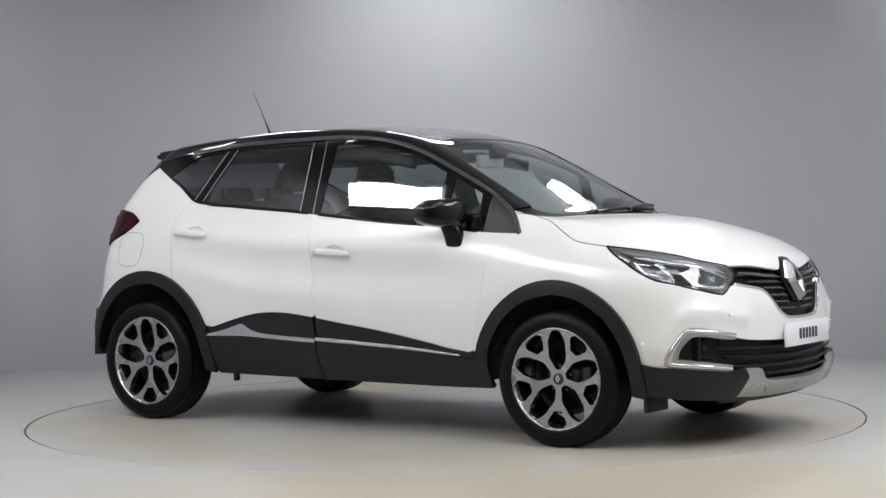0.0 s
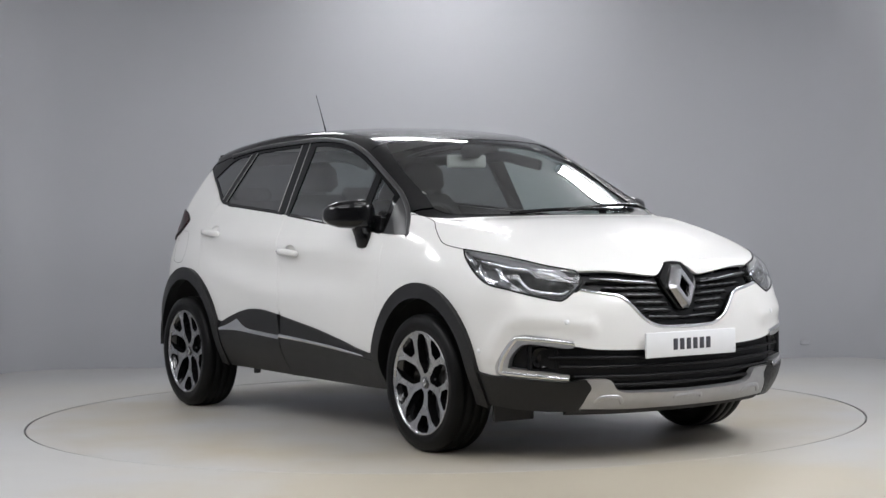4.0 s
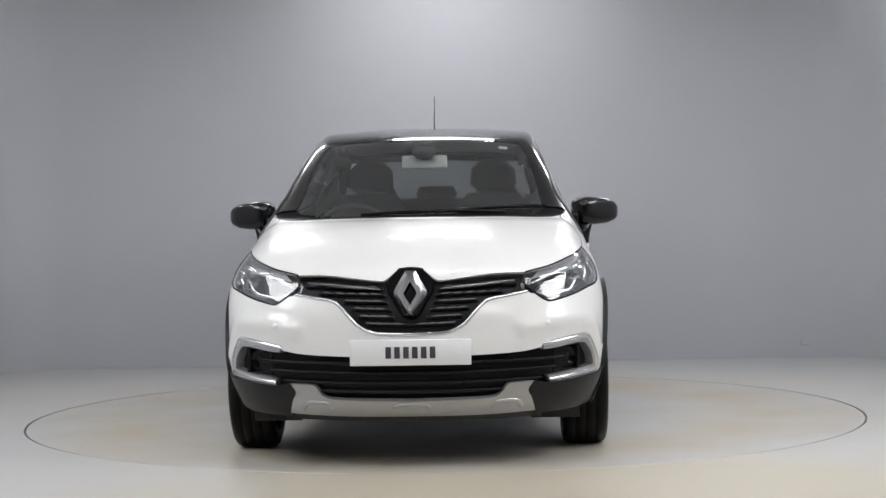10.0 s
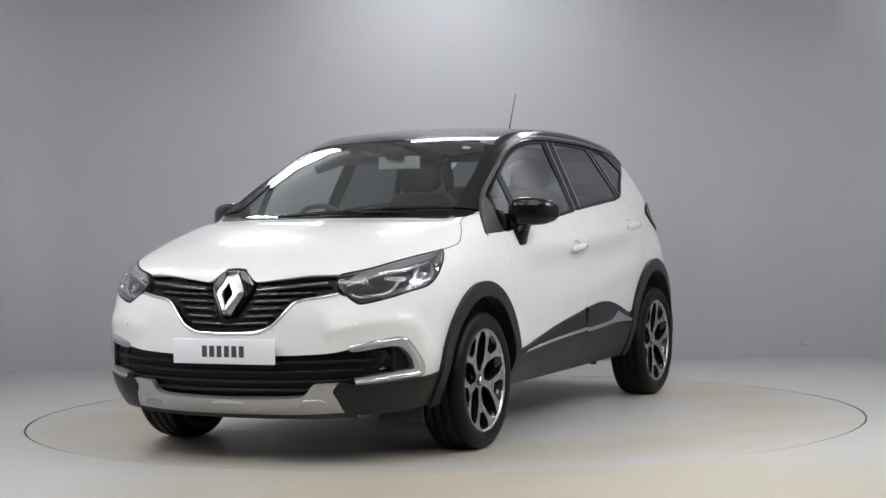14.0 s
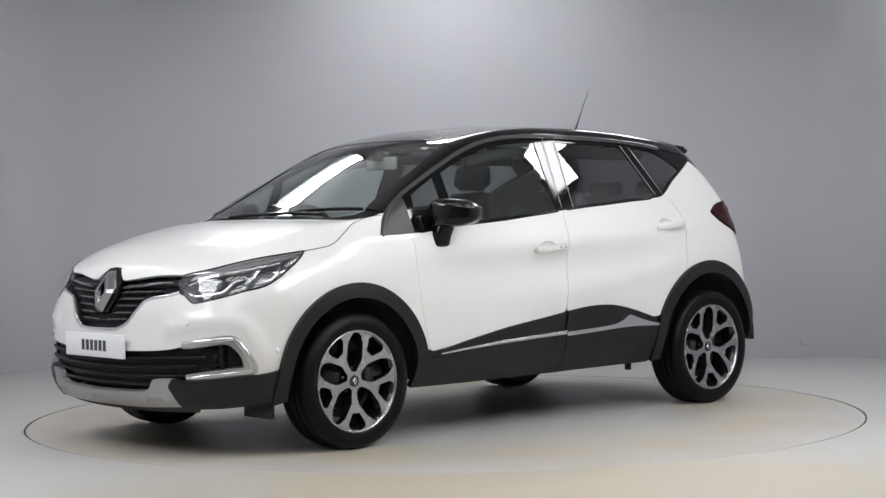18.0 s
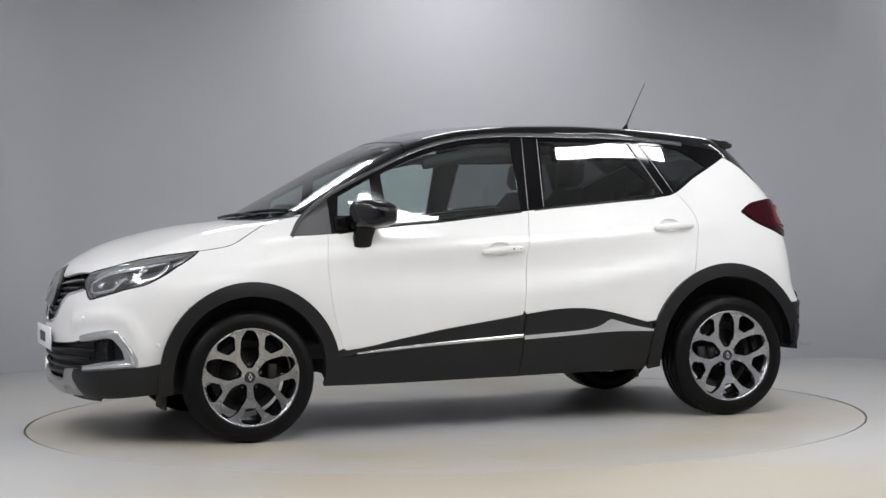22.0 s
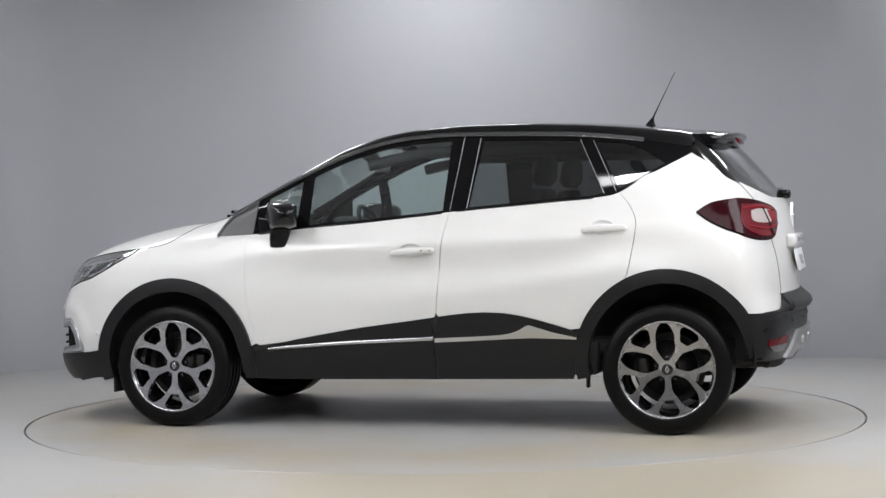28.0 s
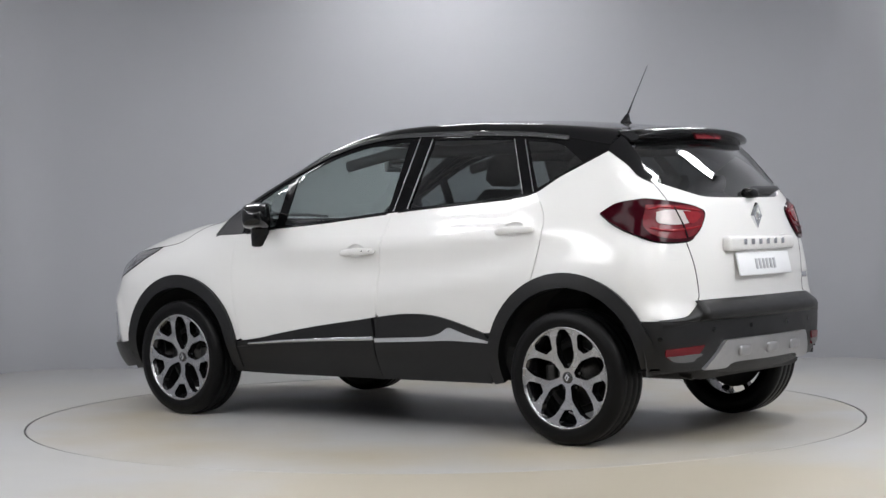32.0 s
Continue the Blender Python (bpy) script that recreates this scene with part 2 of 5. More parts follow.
def skin(p):
    """Below nought inside the car's outer form, nought on it."""
    x, y, z = p[:, 0], np.abs(p[:, 1]), p[:, 2]
    u, v = np.clip((x + 2.3) / 0.01, 0, 459.99), np.clip(z / 0.01, 0, 179.99)
    i, j = u.astype(int), v.astype(int)
    a, b = u - i, v - j
    g = SIDE_GRID
    wide = g[i, j] * (1 - a) * (1 - b) + g[i + 1, j] * a * (1 - b) + g[i, j + 1] * (1 - a) * b + g[i + 1, j + 1] * a * b
    # shoulder crease over the door handles and the hollow under it
    crease = np.interp(x, (-1.5, -1.0, -0.6, -0.2, 0.6, 1.0), (1.045, 1.012, 0.985, 0.963, 0.925, 0.91)) - 0.01
    fade = np.clip((x + 1.55) / 0.35, 0, 1) * np.clip((1.0 - x) / 0.5, 0, 1)
    wide = wide + fade * (0.008 * np.exp(-(((z - crease) / 0.045) ** 2)) - 0.012 * np.exp(-(((z - crease + 0.13) / 0.075) ** 2)))
    # hollow that climbs over the rear door towards the wheel arch
    hollow = np.interp(x, (-1.3, -0.9, -0.4, 0.4), (0.93, 0.80, 0.70, 0.64))
    wide = wide + np.clip((x + 1.35) / 0.4, 0, 1) * np.clip((0.5 - x) / 0.6, 0, 1) * 0.008 * np.exp(-(((z - hollow) / 0.06) ** 2))
    side = (y - wide) * 0.93
    swept = x + 0.2 * np.clip(1 + x / 0.6, 0, 1) * y * y
    top = (z - np.interp(swept, GX, TOP_LINE) + np.interp(x, GX, CROWN) * y * y) * 0.93
    front = x - np.interp(z, GZ, FRONT_LINE) + 0.26 * y * y + 0.3 * y**6
    rear = -x - np.interp(z, GZ, REAR_LINE) + np.interp(z, (0.6, 1.0, 1.25), (0.17, 0.24, 0.33)) * y * y + 0.1 * y**6
    soft = np.interp(x, (-1.7, 0.6, 1.0, 1.4), (0.05, 0.05, 0.05, 0.12))
    f = rounder(side, top, soft)
    f = rounder(f, front, np.interp(z, (0.2, 0.75, 0.9), (0.16, 0.14, 0.06)))
    f = rounder(f, rear, 0.10)
    # raised fold round the fog lamp corner of the front bumper
    if len(FOLD) and x.max() > 1.7:
        far = np.min([np.hypot(np.hypot(x - c[0], y - c[1]), z - c[2]) for c in FOLD], axis=0)
        f = f - 0.015 * np.exp(-((far / 0.036) ** 2))
    return f


def slope(p):
    e = 0.012
    n = np.stack([skin(p + e * k) - skin(p - e * k) for k in np.eye(3)], 1)
    return n / np.linalg.norm(n, axis=1, keepdims=True)


def onto(points, way):
    """The points moved along the way (inwards) on to the skin."""
    p, d = np.asarray(points, float).reshape(-1, 3), np.asarray(way, float)
    d = d / np.linalg.norm(d)
    steps = np.linspace(-1.0, 1.2, 89)
    values = np.stack([skin(p + s * d) for s in steps])
    inside = values < 0
    k = np.where(inside.any(0), inside.argmax(0), values.argmin(0))
    k = np.clip(k, 1, len(steps) - 1)
    lo, hi = steps[k - 1], steps[k]
    for _ in range(18):
        mid = (lo + hi) / 2
        inn = skin(p + mid[:, None] * d) < 0
        lo, hi = np.where(inn, lo, mid), np.where(inn, mid, hi)
    return p + ((lo + hi) / 2)[:, None] * d


# the fold runs round the fog lamp corner, a hand's width outside it
_turns = np.array([(2.09, 0.50, 0.600), (2.04, 0.64, 0.624), (1.95, 0.735, 0.632), (1.885, 0.785, 0.610), (1.845, 0.81, 0.55), (1.815, 0.83, 0.46)])
FOLD = list(onto(np.vstack([_turns[k] + (_turns[k + 1] - _turns[k]) * f for k in range(5) for f in (0, 0.2, 0.4, 0.6, 0.8)]), (-0.7, -0.7, 0)))

# ---- making meshes ----
from mathutils.geometry import delaunay_2d_cdt


def part(name, mesh, mat, parent=None, label=""):
    """Links a mesh (or bmesh) as one object under a thing or a part."""
    if isinstance(mesh, bmesh.types.BMesh):
        data = bpy.data.meshes.new(name)
        mesh.to_mesh(data)
        mesh.free()
    else:
        data = mesh
    if mat is not None and not data.materials:
        data.materials.append(mat)
    ob = new(name, data)
    ob.parent = parent
    return tagged(ob, label) if label else ob


def crv(points, n=6):
    """A smooth open curve through the points."""
    p = np.asarray(points, float)
    q = np.vstack([2 * p[0] - p[1], p, 2 * p[-1] - p[-2]])
    out = []
    for a, b, c, d in zip(q, q[1:], q[2:], q[3:]):
        for s in np.arange(n) / n:
            out.append(0.5 * (2 * b + (c - a) * s + (2 * a - 5 * b + 4 * c - d) * s * s + (3 * b - a - 3 * c + d) * s**3))
    return np.array(out + [p[-1]])


def cut(line, x0, x1):
    """The stretch of a line between two places along the car."""
    k = (line[:, 0] <= max(x0, x1) + 1e-4) & (line[:, 0] >= min(x0, x1) - 1e-4)
    return line[k]


def rev(line):
    return line[::-1]


def ring(*pieces):
    """One closed outline from open curves laid end to end."""
    pts = np.vstack([np.asarray(p, float) for p in pieces])
    keep = [0]
    for i in range(1, len(pts)):
        if np.linalg.norm(pts[i] - pts[keep[-1]]) > 0.002:
            keep.append(i)
    if np.linalg.norm(pts[keep[-1]] - pts[0]) < 0.002:
        keep.pop()
    return pts[keep]


S, F, T, R = (0, -1, 0), (-1, 0, 0), (0, 0, -1), (1, 0, 0)


def side(*xz, n=6, way=S):
    """Smooth curve on the car's left side from places (x, z)."""
    return onto(crv([(x, 0.8, z) for x, z in xz], n), way)


def nose(*yz, n=6, way=F):
    return onto(crv([(2.0, y, z) for y, z in yz], n), way)


def tail(*yz, n=6, way=R):
    return onto(crv([(-1.8, y, z) for y, z in yz], n), way)


def free(*xyz, n=6, way=S):
    return onto(crv(xyz, n), way)


def spread(outline, h):
    out = []
    for a, b in zip(outline, np.roll(outline, -1, 0)):
        k = max(1, int(np.ceil(np.linalg.norm(b - a) / h)))
        out += [a + (b - a) * s / k for s in range(k)]
    return np.array(out)


def shell(co, normals, faces, thick, closed=False):
    """Faces with given normals and a rim of that depth behind their border (and a back, if closed)."""
    count, edges = len(co), {}
    for f in faces:
        for a, b in zip(f, (*f[1:], f[0])):
            if edges.pop((b, a), None) is None:
                edges[(a, b)] = True
    verts, norms, polys = list(co), list(normals), [tuple(f) for f in faces]
    if thick:
        for a, b in edges:
            flat = np.cross(co[b] - co[a], normals[a])
            flat = flat / (np.linalg.norm(flat) + 1e-12)
            k = len(verts)
            verts += [co[a], co[b], co[b] - normals[b] * thick, co[a] - normals[a] * thick]
            norms += [flat] * 4
            polys.append((k + 1, k, k + 3, k + 2))
    if closed:
        k = len(verts)
        verts += list(co - normals * thick)
        norms += list(-normals)
        polys += [tuple(k + i for i in reversed(f)) for f in faces]
    return np.array(verts), np.array(norms), polys


def to_mesh(name, verts, norms, polys, flip=False):
    v, n = np.array(verts, float), np.array(norms, float)
    if flip:
        v, n, polys = v * (1, -1, 1), n * (1, -1, 1), [tuple(reversed(f)) for f in polys]
    data = bpy.data.meshes.new(name)
    data.from_pydata(v.tolist(), [], polys)
    data.polygons.foreach_set("use_smooth", np.ones(len(polys), bool))
    data.normals_split_custom_set_from_vertices(n.tolist())
    return data


def filled(outline, way, h, holes=()):
    """Flat triangles, seen along the way, that fill the outline but for its holes: places and faces."""
    d = np.array(way, float) / np.linalg.norm(way)
    u = np.cross(d, (0, 0, 1) if abs(d[2]) < 0.9 else (1, 0, 0))
    u /= np.linalg.norm(u)
    v = np.cross(u, d)
    basis = np.stack([u, v], 1)
    loops = [spread(np.asarray(o, float), h) for o in (outline, *holes)]
    flat = [o @ basis for o in loops]
    edge = np.vstack(flat)
    lo, hi = flat[0].min(0), flat[0].max(0)
    gx, gy = np.meshgrid(np.arange(lo[0], hi[0], h), np.arange(lo[1], hi[1], h))
    grid = np.stack([gx.ravel() + h * 0.5 * (np.round(gy.ravel() / h).astype(int) % 2), gy.ravel()], 1)
    if len(grid):
        near = np.array([((edge - g) ** 2).sum(1).min() for g in grid])
        grid = grid[near > (0.6 * h) ** 2]
    pts = np.vstack([edge, grid]) if len(grid) else edge
    faces, at = [], 0
    for o in flat:
        faces.append(list(range(at, at + len(o))))
        at += len(o)
    got = delaunay_2d_cdt([Vector(q) for q in pts], [], faces, 2, 1e-6)
    xy = np.array([tuple(q) for q in got[0]])
    tri = [f for f in got[2] if len(f) == 3]
    used = sorted({i for f in tri for i in f})
    index = {k: i for i, k in enumerate(used)}
    # depth of the border carried inwards, as a start for the walk on to the skin
    deep = np.vstack(loops) @ d
    return xy[used] @ basis.T + d * deep.mean(), [tuple(index[i] for i in f) for f in tri], d


def panel(name, outline, way, mat, parent, off=0.0, thick=0.012, h=0.04, holes=(), sides=(1,), label="", both=False, closed=False, gap=0.0):
    """A sheet that lies on the car's skin inside an outline; sides: 1 left, -1 right; both: the two halves as one piece."""
    if gap:
        mid = outline.mean(0)
        outline = outline - gap * (outline - mid) / (np.linalg.norm(outline - mid, axis=1, keepdims=True) + 1e-9)
    if both:
        fine = []
        for a, b in zip(outline, np.roll(outline, -1, 0)):
            fine.append(a)
            if abs(a[1]) < 0.003 and abs(b[1]) < 0.003 and np.linalg.norm(b - a) > 0.02:
                d = np.array(way, float) * (1, 0, 1)
                fine += list(onto([a + (b - a) * k / 12 for k in range(1, 12)], d))
        outline = np.array(fine)
    base, faces, d = filled(outline, way, h, holes)
    co = onto(base, d)
    nn = slope(co)
    co = co + off * nn
    if both:
        co[np.abs(co[:, 1]) < 0.004, 1] = 0
        k = len(co)
        faces = faces + [tuple(k + i for i in reversed(f)) for f in faces]
        co, nn = np.vstack([co, co * (1, -1, 1)]), np.vstack([nn, nn * (1, -1, 1)])
        seam = {i: i + k for i in range(k) if co[i, 1] == 0}
        back = {b: a for a, b in seam.items()}
        faces = [tuple(back.get(i, i) for i in f) for f in faces]
        keep = [i for i in range(len(co)) if i not in back]
        at = {i: j for j, i in enumerate(keep)}
        co, nn, faces = co[keep], nn[keep], [tuple(at[i] for i in f) for f in faces]
        sides = (1,)
    data = shell(co, nn, faces, thick, closed)
    obs = []
    for s in sides:
        home = parent[s] if isinstance(parent, dict) else parent
        obs.append(part(name, to_mesh(name, *data, flip=s < 0), mat, home, label))
    return dict(zip(sides, obs)) if len(sides) > 1 else obs[0]


def tube(name, path, radius, mat, parent, sides=(1,), flat=1.0, up=None, seg=8, label="", closed=False, caps=True):
    """A bar swept along a path; flat squeezes it along the skin's normal (or along up)."""
    path = np.asarray(path, float)
    n = len(path)
    rr = np.full(n, radius) if np.isscalar(radius) else np.interp(np.linspace(0, 1, n), np.linspace(0, 1, len(radius)), radius)
    tan = np.gradient(path, axis=0) if not closed else np.roll(path, -1, 0) - np.roll(path, 1, 0)
    tan /= np.linalg.norm(tan, axis=1, keepdims=True) + 1e-12
    nn = slope(path) if up is None else np.tile(np.asarray(up, float), (n, 1))
    nn = nn - tan * (nn * tan).sum(1, keepdims=True)
    nn /= np.linalg.norm(nn, axis=1, keepdims=True) + 1e-12
    bb = np.cross(tan, nn)
    verts, norms, polys = [], [], []
    for i in range(n):
        for k in range(seg):
            a = 2 * math.pi * k / seg
            verts.append(path[i] + rr[i] * (math.cos(a) * bb[i] + flat * math.sin(a) * nn[i]))
            norms.append(math.cos(a) * bb[i] + math.sin(a) / flat * nn[i])
    for i in range(n if closed else n - 1):
        for k in range(seg):
            a, b = i * seg + k, i * seg + (k + 1) % seg
            c = (i + 1) % n * seg
            polys.append((a, c + k, c + (k + 1) % seg, b))
    if caps and not closed:
        polys += [tuple(range(seg)), tuple((n - 1) * seg + k for k in reversed(range(seg)))]
    norms = np.array(norms)
    norms /= np.linalg.norm(norms, axis=1, keepdims=True)
    obs = [part(name, to_mesh(name, verts, norms, polys, flip=s < 0), mat, parent[s] if isinstance(parent, dict) else parent, label) for s in sides]
    return dict(zip(sides, obs)) if len(sides) > 1 else obs[0]


def lathe(profile, seg=48, axis="y", arc=(0, 360)):
    """A bmesh turned from (radius, along) pairs round the y axis."""
    bm = bmesh.new()
    whole = arc == (0, 360)
    rows = []
    for k in range(seg if whole else seg + 1):
        a = radians(arc[0] + (arc[1] - arc[0]) * k / seg)
        rows.append([bm.verts.new((r * math.cos(a), y, r * math.sin(a))) for r, y in profile])
    for k in range(seg):
        p, q = rows[k], rows[(k + 1) % len(rows)]
        for i in range(len(profile) - 1):
            f = bm.faces.new((p[i], p[i + 1], q[i + 1], q[i]))
            f.smooth = True
    bmesh.ops.remove_doubles(bm, verts=bm.verts, dist=1e-5)
    bmesh.ops.recalc_face_normals(bm, faces=bm.faces)
    return bm


def box(size, at=(0, 0, 0), bevel=0.0, seg=2, turn=None):
    """A block with rounded edges, as a bmesh."""
    bm = bmesh.new()
    bmesh.ops.create_cube(bm, size=1.0)
    bmesh.ops.scale(bm, vec=size, verts=bm.verts)
    if bevel:
        bmesh.ops.bevel(bm, geom=bm.edges[:], offset=bevel, segments=seg, affect="EDGES", profile=0.5)
        for f in bm.faces:
            f.smooth = True
    if turn is not None:
        bmesh.ops.transform(bm, matrix=turn, verts=bm.verts)
    bmesh.ops.translate(bm, vec=at, verts=bm.verts)
    return bm


def blob(rows, seg=20, close=True, square=0.7):
    """A rounded body through oval sections: rows of (middle x, y, z, half width along a, half height along b, a, b)."""
    bm = bmesh.new()
    rings = []
    for c, a, b in rows:
        c, a, b = Vector(c), Vector(a), Vector(b)
        rings.append([bm.verts.new(c + a * (abs(math.cos(t)) ** square * (1 if math.cos(t) > 0 else -1)) + b * (abs(math.sin(t)) ** square * (1 if math.sin(t) > 0 else -1)))
                      for t in (2 * math.pi * k / seg for k in range(seg))])
    for p, q in zip(rings, rings[1:]):
        for k in range(seg):
            bm.faces.new((p[k], p[(k + 1) % seg], q[(k + 1) % seg], q[k])).smooth = True
    if close:
        bm.faces.new(rings[0]).smooth = True
        bm.faces.new(rings[-1]).smooth = True
    bmesh.ops.recalc_face_normals(bm, faces=bm.faces)
    return bm


def thing(name, label, category, at=None):
    ob = new(name)
    if at is not None:
        ob.matrix_basis = at
    return tagged(ob, label, category)

# ---- the studio ----
def room_outline(w, front, back, r, n=8):
    pts = []
    for cx, cy, a0 in ((w - r, back - r, 0), (-w + r, back - r, 90), (-w + 0.05, front + 0.05, 180), (w - 0.05, front + 0.05, 270)):
        rad = r if cy > 0 else 0.05
        pts += [(cx + rad * math.cos(radians(a0 + 90 * k / n)), cy + rad * math.sin(radians(a0 + 90 * k / n))) for k in range(n + 1)]
    return pts


def build_room():
    plan = room_outline(3.22, -12.0, 3.25, 0.45)
    bm = bmesh.new()
    inner = [[bm.verts.new((x, y, z)) for x, y in plan] for z in (0.0, CEILING)]
    outer = [[bm.verts.new((x * 1.04, y * 1.02 + 0.05, z)) for x, y in plan] for z in (0.0, CEILING)]
    n = len(plan)
    for k in range(n):
        j = (k + 1) % n
        bm.faces.new((inner[0][j], inner[0][k], inner[1][k], inner[1][j])).smooth = True
        bm.faces.new((outer[0][k], outer[0][j], outer[1][j], outer[1][k]))
        bm.faces.new((inner[1][j], inner[1][k], outer[1][k], outer[1][j]))
    bmesh.ops.recalc_face_normals(bm, faces=bm.faces)
    tagged(part("wall", bm, WALL), "plain grey painted studio wall with rounded corners", "wall", kind="structure")
    # floor with the round hole of the turntable
    bm = bmesh.new()
    seg = 128
    hole = [bm.verts.new((2.264 * math.cos(2 * math.pi * k / seg), 2.264 * math.sin(2 * math.pi * k / seg) + 0.0045, 0)) for k in range(seg)]
    low = [bm.verts.new((v.co.x, v.co.y, -0.03)) for v in hole]
    rim = []
    for v in hole:
        d = v.co.normalized()
        s = min(3.4 / max(abs(d.x), 1e-6), (3.5 if d.y > 0 else 12.3) / max(abs(d.y), 1e-6))
        rim.append(bm.verts.new((d.x * s, d.y * s, 0)))
    for k in range(seg):
        j = (k + 1) % seg
        bm.faces.new((hole[k], rim[k], rim[j], hole[j]))
        bm.faces.new((hole[j], low[j], low[k], hole[k]))
    for x, y in ((3.4, 3.5), (-3.4, 3.5), (-3.4, -12.3), (3.4, -12.3)):
        c = bm.verts.new((x, y, 0))
        near = sorted(rim, key=lambda v: (v.co - c.co).length)
        on_x = min((v for v in rim if abs(abs(v.co.x) - 3.4) < 1e-4 and v.co.x * x > 0), key=lambda v: (v.co - c.co).length)
        on_y = min((v for v in rim if abs(v.co.y - y) < 1e-4), key=lambda v: (v.co - c.co).length)
        bm.faces.new((c, on_x, on_y))
    bm.normal_update()
    for f in bm.faces:
        if f.normal.z < -0.5:
            f.normal_flip()
    tagged(part("floor", bm, FLOOR), "pale grey painted studio floor with faint tan stains", "floor", kind="structure")
    bm = bmesh.new()
    bmesh.ops.create_circle(bm, cap_ends=True, radius=2.30, segments=96)
    bmesh.ops.translate(bm, vec=(0, 0, -0.03), verts=bm.verts)
    tagged(part("turntable_pit", bm, GROOVE), "dark gap round the turntable disc", "gap", kind="structure")
    bm = bmesh.new()
    bmesh.ops.create_cube(bm, size=1.0)
    bmesh.ops.scale(bm, vec=(7.0, 16.0, 0.1), verts=bm.verts)
    bmesh.ops.translate(bm, vec=(0, -4.4, CEILING + 0.05), verts=bm.verts)
    tagged(part("ceiling", bm, CEIL), "grey studio ceiling", "ceiling", kind="structure")
    for (place, lx, ly, turn, aim, power), face in zip(LIGHT_BOXES, BOX_LIGHT):
        # no box is in view; the last six are added fill
        lamp = thing("unseen_light_box", "slim white light box placed out of view under the ceiling to light the studio", "ceiling light")
        way = (Vector(aim) - Vector(place)).normalized()
        along = Vector((math.cos(radians(turn)), math.sin(radians(turn)), 0))
        up = -way
        across = up.cross(along).normalized()
        along = across.cross(up)
        lamp.matrix_basis = Matrix.Translation(place) @ Matrix((along, across, up)).transposed().to_4x4()
        tagged(lamp, group="studio ceiling lights")
        part("diffuser", box((lx, ly, 0.02), (0, 0, 0.0)), face, lamp, "glowing white diffuser")
        part("housing", box((lx + 0.06, ly + 0.06, 0.08), (0, 0, 0.055), 0.01), PLASTIC, lamp)
        # unseen flaps, added only to keep the light off the upper walls
        if place[1] < 2.5 or abs(place[0]) > 1:
            deep = 0.34 if ly > 0.8 or place[1] > 2.5 else 0.16
            upper = across.y > 0 if place[1] > 2.5 else across.z > 0
            part("flap", box((lx + 0.06, 0.012, deep), (0, ly / 2 + 0.02 if upper else -ly / 2 - 0.02, 0.02 - deep / 2)), PLASTIC, lamp, "added dark flap that shades the upper wall")
        for e in (-0.4, 0.4):
            top = CEILING - place[2]
            foot = Vector((e * lx, 0, 0.09))
            high = lamp.matrix_basis.inverted() @ (Vector((*(lamp.matrix_basis @ foot).xy, CEILING)))
            tube("hanger", [tuple(foot), tuple(high)], 0.008, STEEL, lamp, up=(0.3, 0.9, 0.1))
    # the disc that turns
    disc = lathe([(0.0, 0.0), (1.2, 0.0), (2.250, 0.0), (2.2545, -0.004), (2.2545, -0.028)], 128)
    bmesh.ops.rotate(disc, matrix=Matrix.Rotation(radians(90), 3, "X"), verts=disc.verts)
    for f in disc.faces:
        f.smooth = False
    disc.normal_update()
    for f in disc.faces:
        if f.normal.z < -0.5:
            f.normal_flip()
    table = thing("turntable", "round pale grey turntable flush with the floor, tan stains", "turntable")
    part("deck", disc, TABLE, table)
    edge = lathe([(2.2545, -0.001), (2.2575, -0.002), (2.2575, -0.026), (2.2545, -0.026)], 128)
    bmesh.ops.rotate(edge, matrix=Matrix.Rotation(radians(90), 3, "X"), verts=edge.verts)
    part("edge_ring", edge, STEEL, table, "thin steel edge of the turntable")
    return table


turntable = build_room()


def build_wall_plate():
    """A small blank plate low on the back wall."""
    plate = thing("wall_plate", "small grey blank plate low on the grey wall", "wall plate", Matrix.Translation((2.667, 3.2475, 0.114)))
    part("cover", box((0.065, 0.005, 0.035), (0, 0, 0), 0.002), WALL, plate)


build_wall_plate()

# ---- the car: x ahead, y to its left, z up, on its four tyres ----
car = thing("car", "white compact crossover car with black roof standing on a turntable", "car")
LR = (1, -1)
AXLES = (1.303, -1.303)
ARCH = {1.303: (1.297, 0.335, 0.437), -1.303: (-1.303, 0.352, 0.450)}


def arch_line(axle, r, a0, a1, n=24):
    cx, cz, _ = ARCH[axle]
    a = np.radians(np.linspace(a0, a1, n))
    return onto(np.stack([cx + r * np.cos(a), 0 * a + 0.8, cz + r * np.sin(a)], 1), S)


# outlines shared by neighbouring panels
belt = side((1.067, 0.999), (0.866, 1.007), (0.707, 1.026), (0.563, 1.041), (0.275, 1.062), (0.102, 1.079), (-0.157, 1.104), (-0.331, 1.122), (-0.59, 1.142), (-0.763, 1.156), (-0.965, 1.171), (-1.06, 1.192), (-1.182, 1.268), (-1.28, 1.318), (-1.41, 1.386), n=5)
gutter = side((1.067, 0.999), (1.0, 1.096), (0.863, 1.191), (0.715, 1.268), (0.567, 1.339), (0.419, 1.405), (0.272, 1.455), (0.125, 1.487), (-0.022, 1.503), (-0.168, 1.509), (-0.461, 1.505), (-0.755, 1.496), (-0.901, 1.486), (-1.048, 1.472), (-1.2, 1.452), (-1.41, 1.415), n=5)
bonnet_edge = free((1.53, 0.77, 0.937), (1.44, 0.775, 0.948), (1.357, 0.773, 0.966), (1.256, 0.741, 1.023), (1.18, 0.70, 1.058), (1.09, 0.69, 1.083), (1.0, 0.735, 1.10), way=(0, -0.75, -0.66))
